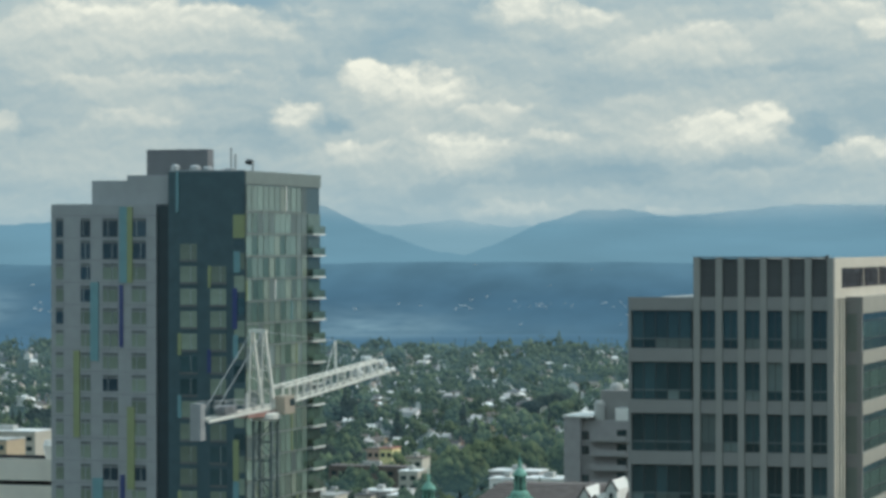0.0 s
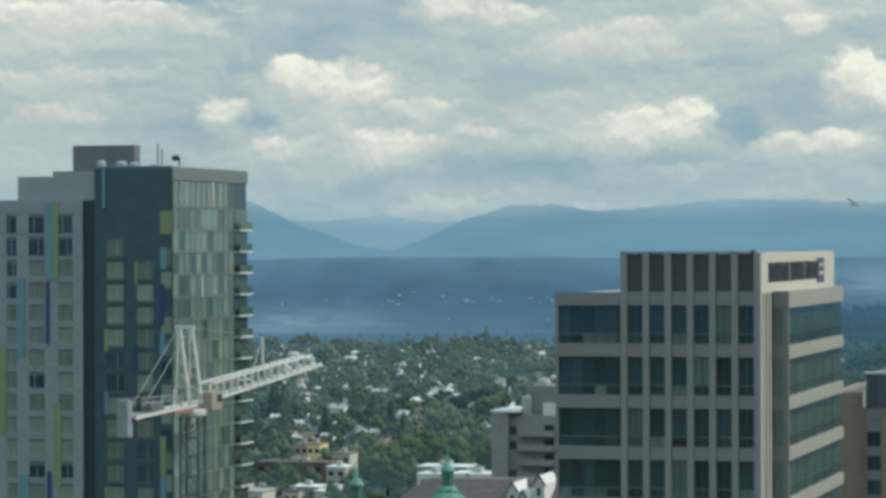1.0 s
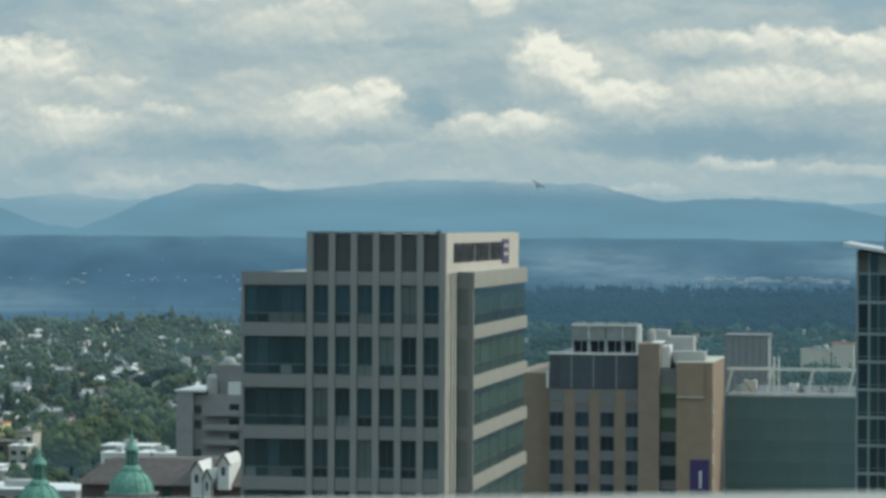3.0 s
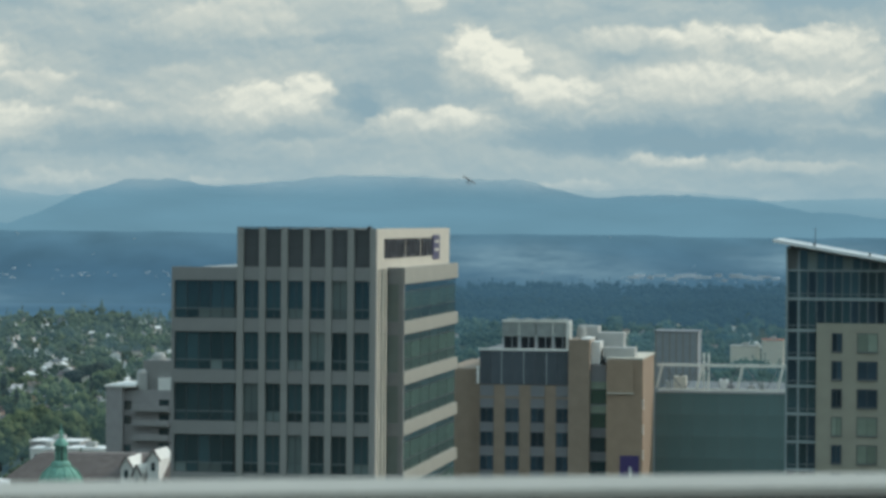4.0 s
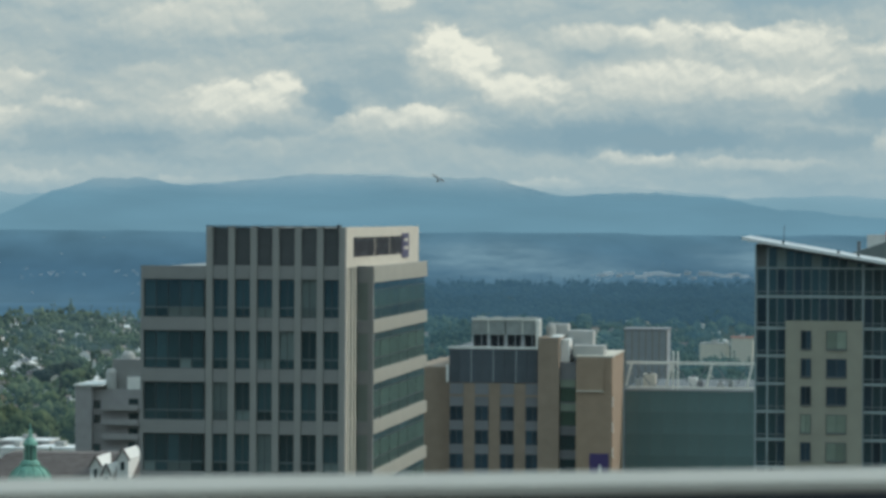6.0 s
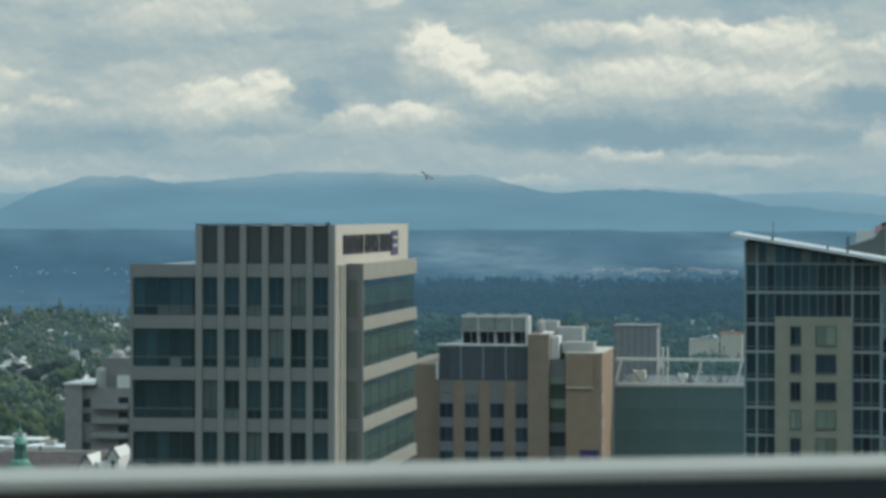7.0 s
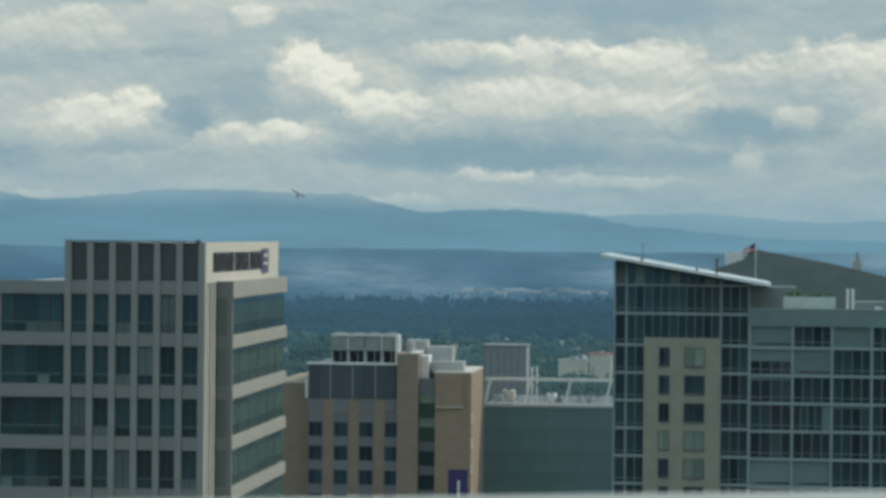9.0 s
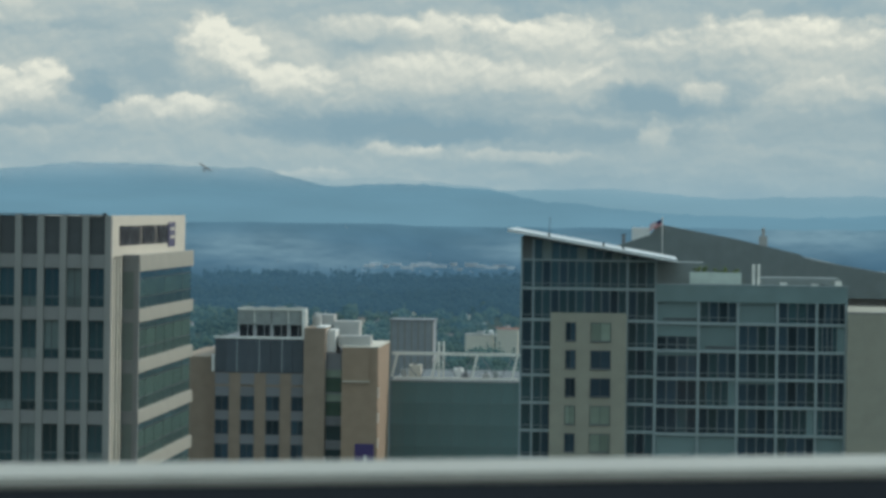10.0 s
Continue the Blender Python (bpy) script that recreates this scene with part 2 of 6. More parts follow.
FRAME_DARK = mat("dark_aluminium", (0.08, 0.088, 0.092), 0.5, 0.3, var=0.08)
SLATE_FRAME = mat("slate_grey_frame", (0.12, 0.155, 0.16), 0.5, 0.1, var=0.1)
SIGN = mat("sign_letters", (0.03, 0.028, 0.035), 0.5)
SIGN_BLUE = mat("sign_emblem", (0.09, 0.08, 0.15), 0.5)
ROOFING = mat("roof_membrane", (0.42, 0.42, 0.40), 0.9, var=0.2, scale=0.2)
STEEL = mat("galvanised_steel", (0.45, 0.46, 0.46), 0.5, 0.4, var=0.15)
WHITE_STEEL = mat("white_painted_steel", (0.80, 0.78, 0.71), 0.5, var=0.10, scale=1.5)
GREY_PANEL = mat("grey_metal_panel", (0.33, 0.345, 0.352), 0.55, var=0.10, rnd=0.05)
SLATE = mat("slate_blue_panel", (0.054, 0.100, 0.118), 0.35, var=0.2, rnd=0.1)
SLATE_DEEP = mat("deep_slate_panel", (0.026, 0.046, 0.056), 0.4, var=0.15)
PALE_GLASS = mat("pale_window", (0.225, 0.27, 0.215), 0.12, var=0.2, scale=0.5, rnd=0.3, spec=0.6)
SIDE_GLASS = mat("green_tower_glass", (0.155, 0.21, 0.175), 0.1, var=0.25, scale=0.4, rnd=0.3, spec=0.7)
TOWER_EDGE = mat("green_grey_glass_edge", (0.17, 0.20, 0.18), 0.3, var=0.15, rnd=0.1)
LIME = mat("lime_panel", (0.27, 0.31, 0.16), 0.4, var=0.1)
CYAN = mat("cyan_panel", (0.16, 0.31, 0.34), 0.4, var=0.1)
BLUE = mat("navy_panel", (0.04, 0.06, 0.19), 0.4, var=0.1)
TAN = mat("tan_brick", (0.31, 0.24, 0.182), 0.9, var=0.12, bump=0.3)
TAN_STONE = mat("tan_stone", (0.345, 0.33, 0.265), 0.85, var=0.10)
SPANDREL = mat("grey_spandrel", (0.20, 0.205, 0.215), 0.6, var=0.1, rnd=0.1)
DARK_SCREEN = mat("mechanical_screen", (0.075, 0.092, 0.108), 0.5, var=0.15, rnd=0.12)
COPPER = mat("green_copper", (0.13, 0.33, 0.26), 0.75, var=0.3, scale=1.2, tint=(0.22, 0.42, 0.34))
BROWN_ROOF = mat("brown_shingle", (0.165, 0.14, 0.13), 0.95, var=0.25, scale=0.8)
WHITE_WALL = mat("white_stucco", (0.78, 0.77, 0.73), 0.85, var=0.08)
GREY_WALL = mat("grey_concrete_wall", (0.33, 0.32, 0.315), 0.9, var=0.12)
DARK_ROOF = mat("dark_metal_roof", (0.18, 0.212, 0.208), 0.6, var=0.12, rnd=0.08)
PURPLE = mat("purple_banner", (0.070, 0.048, 0.16), 0.7, var=0.05)
COPING_PAINT = mat("coping_paint", (0.41, 0.395, 0.35), 0.6, var=0.12, scale=4, fine=40)
# near-black for painted shade, and for the soil in the planters
SHADE_AND_SOIL = mat("shade_and_soil_black", (0.017, 0.021, 0.029), 0.7)
FLAG_RED = mat("flag_red", (0.50, 0.10, 0.10), 0.9)
FLAG_WHITE = mat("flag_white", (0.75, 0.72, 0.72), 0.9)
FLAG_BLUE = mat("flag_blue", (0.03, 0.04, 0.12), 0.9)
GROUND = mat("ground_cover", (0.042, 0.062, 0.042), 0.95, var=0.35, scale=0.01, fine=0.12, tint=(0.055, 0.06, 0.05))
# second colour of each is the emission that paints haze over it
LEAF_SLOPE = haze_glow("slope_woods_haze_glow", (0.042, 0.058, 0.034), (0.018, 0.036, 0.040), 0.5, 0.018, 0.32, beyond=(1100, 2650, (0.034, 0.064, 0.082)), tint=(0.118, 0.132, 0.052))
LEAF_DARK = haze_glow("dark_woods_haze_glow", (0.030, 0.036, 0.026), (0.018, 0.033, 0.040), 0.3, 0.05, 0.3)
LEAF_VALLEY = haze_glow("valley_woods_haze_glow", (0.034, 0.052, 0.034), (0.024, 0.052, 0.062), 0.4, 0.012, 0.3, beyond=(1700, 2650, (0.032, 0.074, 0.102)), tint=(0.06, 0.075, 0.04))
GROUND_FAR = haze_glow("far_ground_haze_glow", (0.045, 0.055, 0.042), (0.026, 0.052, 0.066), 0.2, 0.01)
LEAF_FAR = haze_glow("far_woods_haze_glow", (0.018, 0.028, 0.022), (0.027, 0.061, 0.080), 0.15, 0.004, 0.08, beyond=(1700, 2900, (0.040, 0.090, 0.134)))
LEAF_LIGHT = mat("light_foliage", (0.11, 0.15, 0.05), 0.9, var=0.3, scale=0.5, fine=3, island=0.4, spec=0.2)
BARK = mat("bark", (0.07, 0.055, 0.045), 0.95)
WATER = haze_glow("lake_haze_glow", (0.02, 0.03, 0.035), (0.062, 0.140, 0.212), 0.08, 0.004)
HILL_GLOW = haze_glow("far_hills_haze_glow", (0.008, 0.012, 0.012), (0.060, 0.136, 0.206), 0.13, 0.012, flat=2.2, squash=0.18, beyond=(4200, 4650, (0.096, 0.198, 0.268)))
PEAK_GLOW = haze_glow("mountains_haze_glow", (0.004, 0.006, 0.008), (0.150, 0.292, 0.375), 0.10, 0.003, flat=6.0)
FAR_PEAK_GLOW = haze_glow("far_mountains_haze_glow", (0.004, 0.006, 0.008), (0.205, 0.355, 0.430), 0.06, 0.003, flat=6.0)
# mist painted as glow on lake shore and hills: bearing, distance, half widths, thickness
MIST_GLOW = [(-25.0, 4150, 0.7, 170, 0.9), (-17.9, 3880, 1.7, 190, 0.75), (-14.4, 3850, 1.4, 140, 0.12), (-21.6, 3880, 2.0, 150, 0.45),
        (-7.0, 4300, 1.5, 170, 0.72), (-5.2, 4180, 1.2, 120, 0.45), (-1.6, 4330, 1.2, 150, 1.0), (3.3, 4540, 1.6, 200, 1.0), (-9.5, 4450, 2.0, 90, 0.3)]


def add_mist_glow(m):
    """Low banks of mist drawn as glowing patches on the far land itself."""
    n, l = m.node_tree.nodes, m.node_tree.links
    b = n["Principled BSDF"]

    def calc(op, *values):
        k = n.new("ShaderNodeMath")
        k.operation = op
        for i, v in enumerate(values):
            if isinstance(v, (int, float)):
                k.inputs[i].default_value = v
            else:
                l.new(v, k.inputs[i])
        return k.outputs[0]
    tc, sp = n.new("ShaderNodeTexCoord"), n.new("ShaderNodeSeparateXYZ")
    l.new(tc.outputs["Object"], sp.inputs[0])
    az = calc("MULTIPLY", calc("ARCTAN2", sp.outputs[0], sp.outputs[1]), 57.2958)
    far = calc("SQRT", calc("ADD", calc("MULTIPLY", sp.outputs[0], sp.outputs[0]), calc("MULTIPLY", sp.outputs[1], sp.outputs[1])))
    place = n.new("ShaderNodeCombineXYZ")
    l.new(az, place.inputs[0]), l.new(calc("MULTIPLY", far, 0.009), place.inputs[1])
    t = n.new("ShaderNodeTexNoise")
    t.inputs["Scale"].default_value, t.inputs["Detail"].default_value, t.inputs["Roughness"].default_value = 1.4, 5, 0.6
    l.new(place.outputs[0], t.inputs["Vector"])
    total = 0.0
    for a, r, wa, wr, power in MIST_GLOW:
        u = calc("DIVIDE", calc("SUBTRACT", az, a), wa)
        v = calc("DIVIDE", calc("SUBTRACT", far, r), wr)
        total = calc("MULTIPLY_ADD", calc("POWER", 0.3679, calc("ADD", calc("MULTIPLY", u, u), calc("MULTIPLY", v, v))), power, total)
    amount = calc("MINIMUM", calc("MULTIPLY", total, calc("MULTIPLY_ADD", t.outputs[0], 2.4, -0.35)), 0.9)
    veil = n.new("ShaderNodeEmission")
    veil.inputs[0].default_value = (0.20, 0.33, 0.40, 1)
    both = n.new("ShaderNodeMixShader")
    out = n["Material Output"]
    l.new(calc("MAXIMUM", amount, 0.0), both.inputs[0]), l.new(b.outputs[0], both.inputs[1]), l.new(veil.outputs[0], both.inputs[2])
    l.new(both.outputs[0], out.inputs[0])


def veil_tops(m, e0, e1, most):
    """Summits that fade into the cloud base, by turning see-through with height."""
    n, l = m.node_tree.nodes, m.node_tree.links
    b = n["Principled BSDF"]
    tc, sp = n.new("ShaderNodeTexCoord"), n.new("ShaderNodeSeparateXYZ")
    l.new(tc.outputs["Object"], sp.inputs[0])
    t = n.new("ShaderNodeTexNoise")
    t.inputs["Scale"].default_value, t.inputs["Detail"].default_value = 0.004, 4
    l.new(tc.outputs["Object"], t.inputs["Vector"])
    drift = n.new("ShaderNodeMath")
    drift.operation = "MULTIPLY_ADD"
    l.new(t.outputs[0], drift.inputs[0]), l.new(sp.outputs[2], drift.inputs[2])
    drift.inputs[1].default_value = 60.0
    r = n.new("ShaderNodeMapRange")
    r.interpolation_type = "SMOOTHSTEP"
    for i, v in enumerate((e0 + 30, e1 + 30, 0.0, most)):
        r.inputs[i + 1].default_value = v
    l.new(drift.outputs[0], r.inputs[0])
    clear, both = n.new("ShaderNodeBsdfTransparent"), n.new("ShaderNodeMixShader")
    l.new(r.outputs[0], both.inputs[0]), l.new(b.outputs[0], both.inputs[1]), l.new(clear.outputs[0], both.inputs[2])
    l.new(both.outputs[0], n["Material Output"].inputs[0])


add_mist_glow(HILL_GLOW)
add_mist_glow(WATER)
veil_tops(PEAK_GLOW, 75, 135, 0.75)
veil_tops(FAR_PEAK_GLOW, 60, 115, 0.9)
TOWN = mat("far_town", (0.5, 0.53, 0.55), 0.8, island=0.2)
HOUSE_WALLS = [mat("house_paint", c, 0.85, var=0.1, rnd=0.15) for c in
               ((0.80, 0.79, 0.76), (0.60, 0.56, 0.48), (0.35, 0.38, 0.40), (0.50, 0.40, 0.28), (0.27, 0.20, 0.17), (0.75, 0.75, 0.76))]
HOUSE_ROOFS = [mat("house_roof", c, 0.9, var=0.15, rnd=0.2) for c in
               ((0.13, 0.13, 0.135), (0.22, 0.19, 0.17), (0.82, 0.81, 0.78), (0.09, 0.085, 0.09), (0.45, 0.44, 0.43))]
YELLOW_WALL = mat("yellow_stucco", (0.86, 0.76, 0.40), 0.85, var=0.06)


# ---- building helpers ----
def box(bm, x0, x1, y0, y1, z0, z1):
    v = [bm.verts.new((x, y, z)) for x in (x0, x1) for y in (y0, y1) for z in (z0, z1)]
    for q in ((0, 1, 3, 2), (4, 6, 7, 5), (0, 4, 5, 1), (2, 3, 7, 6), (0, 2, 6, 4), (1, 5, 7, 3)):
        bm.faces.new([v[i] for i in q])
    return bm


def boxes(*rows):
    bm = bmesh.new()
    for r in rows:
        box(bm, *r)
    return bm


def beam(bm, a, b, w, h=None):
    """A square bar from a to b."""
    a, b = Vector(a), Vector(b)
    h = h or w
    d = (b - a).normalized()
    s = d.cross(Vector((0, 0, 1)))
    s = s.normalized() if s.length > 1e-4 else Vector((1, 0, 0))
    u = s.cross(d)
    v = [bm.verts.new(p + s * i * w / 2 + u * j * h / 2) for p in (a, b) for i, j in ((-1, -1), (1, -1), (1, 1), (-1, 1))]
    for q in ((0, 3, 2, 1), (4, 5, 6, 7), (0, 1, 5, 4), (1, 2, 6, 5), (2, 3, 7, 6), (3, 0, 4, 7)):
        bm.faces.new([v[i] for i in q])
    return bm


def prism(bm, profile, y0, y1):
    """An x-z outline drawn out from y0 to y1."""
    a = [bm.verts.new((x, y0, z)) for x, z in profile]
    b = [bm.verts.new((x, y1, z)) for x, z in profile]
    bm.faces.new(a), bm.faces.new(b[::-1])
    for i in range(len(a)):
        j = (i + 1) % len(a)
        bm.faces.new((a[i], b[i], b[j], a[j]))
    return bm


def lathe(bm, profile, x, y, steps=20):
    """Radius and height pairs turned round an upright axis."""
    rings = [[bm.verts.new((x + r * math.cos(2 * math.pi * k / steps), y + r * math.sin(2 * math.pi * k / steps), z)) for k in range(steps)] for r, z in profile]
    for a, b in zip(rings, rings[1:]):
        for k in range(steps):
            j = (k + 1) % steps
            bm.faces.new((a[k], a[j], b[j], b[k]))
    bm.faces.new(rings[0][::-1]), bm.faces.new(rings[-1])
    return bm


def mesh_of(name, bm, material):
    bmesh.ops.recalc_face_normals(bm, faces=bm.faces)
    me = bpy.data.meshes.new(name)
    bm.to_mesh(me)
    bm.free()
    me.materials.append(material)
    return me


def thing(name, loc, label, category, group="", kind=""):
    ob = new(name)
    ob.location = loc
    ob.empty_display_size = 0.5
    return tagged(ob, label, category, group, kind)


def root_of(ob):
    p = Vector((0, 0, 0))
    while ob:
        p += ob.location
        ob = ob.parent
    return p


def part(name, bm, material, parent, label=""):
    """One mesh, drawn in world metres, under a thing or a part."""
    ob = new(name, mesh_of(name, bm, material))
    ob.parent = parent
    ob.location = -root_of(parent)
    return tagged(ob, label)


SHARED = {}


def piece(name, size, at, material, parent, label=""):
    """A box-shaped piece that shares its mesh with its likes; at is the middle."""
    key = (name, tuple(round(s, 3) for s in size), material.name)
    if key not in SHARED:
        x, y, z = (s / 2 for s in size)
        bm = boxes((-x, x, -y, y, -z, z))
        if min(size) > 0.25:
            bmesh.ops.bevel(bm, geom=bm.edges[:], offset=0.03, segments=1, affect="EDGES")
        SHARED[key] = mesh_of(name, bm, material)
    ob = new(name, SHARED[key])
    ob.parent = parent
    ob.location = Vector(at) - root_of(parent)
    return tagged(ob, label)


def single(name, bm, material, label, category, group="", kind=""):
    ob = new(name, mesh_of(name, bm, material))
    return tagged(ob, label, category, group, kind)


rng = random.Random(7)


# ---- ground, water, far land ----
def smooth(t):
    t = min(1.0, max(0.0, t))
    return t * t * (3 - 2 * t)


def land(x, y):
    r = math.hypot(x, y)
    az = math.degrees(math.atan2(x, y))
    side = smooth((az + 11.5) / 4.0)
    rs = (0, 560, 950, 1500, 2050, 2600, 2950, 3300, 6000)
    left = (0, 0, -25, -31, -31, -26, -42, -52, -52)
    right = (0, 0, -25, -31, -32, -25, -9, -52, -52)
    h = float(np.interp(r, rs, left)) * (1 - side) + float(np.interp(r, rs, right)) * side
    wave = noise.noise((x / 260, y / 260, 0.3)) * 5 * smooth((r - 700) / 500) * (1 - smooth((r - 2900) / 300))
    return h + wave


def polar_sheet(radii, steps, height_of, a0=0.0, a1=360.0):
    bm = bmesh.new()
    closed = a1 - a0 >= 360
    rows = []
    for r in radii:
        row = []
        for k in range(steps + (0 if closed else 1)):
            a = radians(a0 + (a1 - a0) * k / steps)
            x, y = r * math.sin(a), r * math.cos(a)
            row.append(bm.verts.new((x, y, height_of(x, y, r, math.degrees(a)))))
        rows.append(row)
    for p, q in zip(rows, rows[1:]):
        for k in range(len(p) if closed else len(p) - 1):
            j = (k + 1) % len(p)
            bm.faces.new((p[k], p[j], q[j], q[k]))
    return bm


radii = [0.05, 60, 160, 300, 450, 560] + [600 + 60 * i for i in range(46)] + [3500, 4000, 4900]
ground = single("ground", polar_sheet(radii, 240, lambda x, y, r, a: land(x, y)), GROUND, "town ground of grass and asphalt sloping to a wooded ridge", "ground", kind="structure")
# second slot carries the painted haze glow on the far ground
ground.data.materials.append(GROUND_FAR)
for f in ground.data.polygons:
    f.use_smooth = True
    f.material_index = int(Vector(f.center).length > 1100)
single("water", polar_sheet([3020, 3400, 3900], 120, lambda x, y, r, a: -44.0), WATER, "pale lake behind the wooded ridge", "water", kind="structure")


def hills(x, y, r, a):
    k = (r - 3800) / 850
    top = 38 + 7 * noise.noise((a / 9, 0.5, 0)) + 3 * noise.noise((a / 2, 0.9, 0)) + 1.2 * noise.noise((a * 2.2, 0.2, 0)) + 1.6 * noise.noise((a * 7, 0.4, 0)) + 1.2 * noise.noise((a * 16, 0.7, 0))
    return -46 + (top + 46) * (smooth(k) * 0.5 + k * 0.5)


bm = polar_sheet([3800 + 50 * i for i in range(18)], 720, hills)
single("far_hills", bm, HILL_GLOW, "dark blue wooded hills beyond a lake in haze", "hills", kind="structure")

# skylines of the mountains: bearing and height in degrees
PEAKS = [(-27, 0.45), (-24.3, 0.42), (-22, 0.55), (-19.6, 0.85), (-18.8, 0.78), (-17.9, 0.32), (-16.9, -0.02), (-16.2, -0.15), (-15.5, 0.12), (-14.9, 0.42), (-14.0, 0.68),
         (-13.2, 0.68), (-12.5, 0.55), (-11.6, 0.62), (-10.2, 0.77), (-8.4, 0.74), (-6.9, 0.70), (-5.7, 0.40), (-4.4, 0.46),
         (-3.0, 0.40), (-1.7, 0.18), (0.5, -0.02), (3, -0.08), (8, 0.2)]
FAR_PEAKS = [(-27, 0.3), (-20, 0.5), (-17.4, 0.40), (-16.4, 0.50), (-15.4, 0.36), (-13, 0.55), (-9, 0.8), (-5.6, 0.52), (-4.6, 0.58), (-2.2, 0.36), (-0.5, 0.42), (1.5, 0.26), (4, 0.34), (8, 0.3)]


def range_of(skyline, foot, crest, seed):
    def rise(x, y, r, a):
        a = (a + 180) % 360 - 180
        el = float(np.interp(a, [p[0] for p in skyline], [p[1] for p in skyline]))
        el += 0.035 * noise.noise((a * 1.4, seed, 0)) + 0.028 * noise.noise((a * 5, seed + 2, 0)) + 0.012 * noise.noise((a * 13, seed + 5, 0))
        top = 62 + crest * math.tan(radians(el))
        return -40 + (top + 40) * smooth((r - foot) / (crest - foot)) if r <= crest else -40
    return polar_sheet([foot + (crest - foot) * i / 10 for i in range(11)] + [crest + 15], 2400, rise)


single("mountains", range_of(PEAKS, 4660, 4760, 3), PEAK_GLOW, "pale blue mountain range in haze under clouds", "mountains", kind="structure")
single("far_mountains", range_of(FAR_PEAKS, 4780, 4860, 11), FAR_PEAK_GLOW, "farther and paler mountains hidden in cloud", "mountains", kind="structure")

# ---- the parapet at the viewpoint and the building that carries it ----
RAIL = pose(0, 0, 0, 0, 0, 20.5)


def turned(bm, m=RAIL):
    bm.transform(m)
    return bm


terrace = thing("viewing_terrace", (0, 0, 0), "concrete building with a roof terrace behind a parapet", "building", kind="structure")
part("building_body", turned(boxes((-9, 9, -14, 1.16, 0, 60.1))), CONCRETE, terrace)
part("terrace_floor", turned(boxes((-8.8, 8.8, -13.8, 1.05, 60.1, 60.35))), ROOFING, terrace)
part("back_wall", turned(boxes((-9, 9, -14, -6, 60.36, 64.5))), CONCRETE, terrace)
parapet = thing("parapet", (0, 1, 60.1), "terrace parapet coloured near black for shade, with a pale painted coping", "parapet", kind="structure")
# near-black colour stands in for shade on the parapet's inner face
part("parapet_wall", turned(boxes((-8.9, 8.9, 1.113, 1.17, 60.352, COPING - 0.0045))), SHADE_AND_SOIL, parapet)
bm = boxes((-9, 9, 1.112, 1.175, COPING - 0.004, COPING))
bmesh.ops.bevel(bm, geom=bm.edges[:], offset=0.0015, segments=2, affect="EDGES")
part("coping", turned(bm), COPING_PAINT, parapet, "pale grey painted coping")


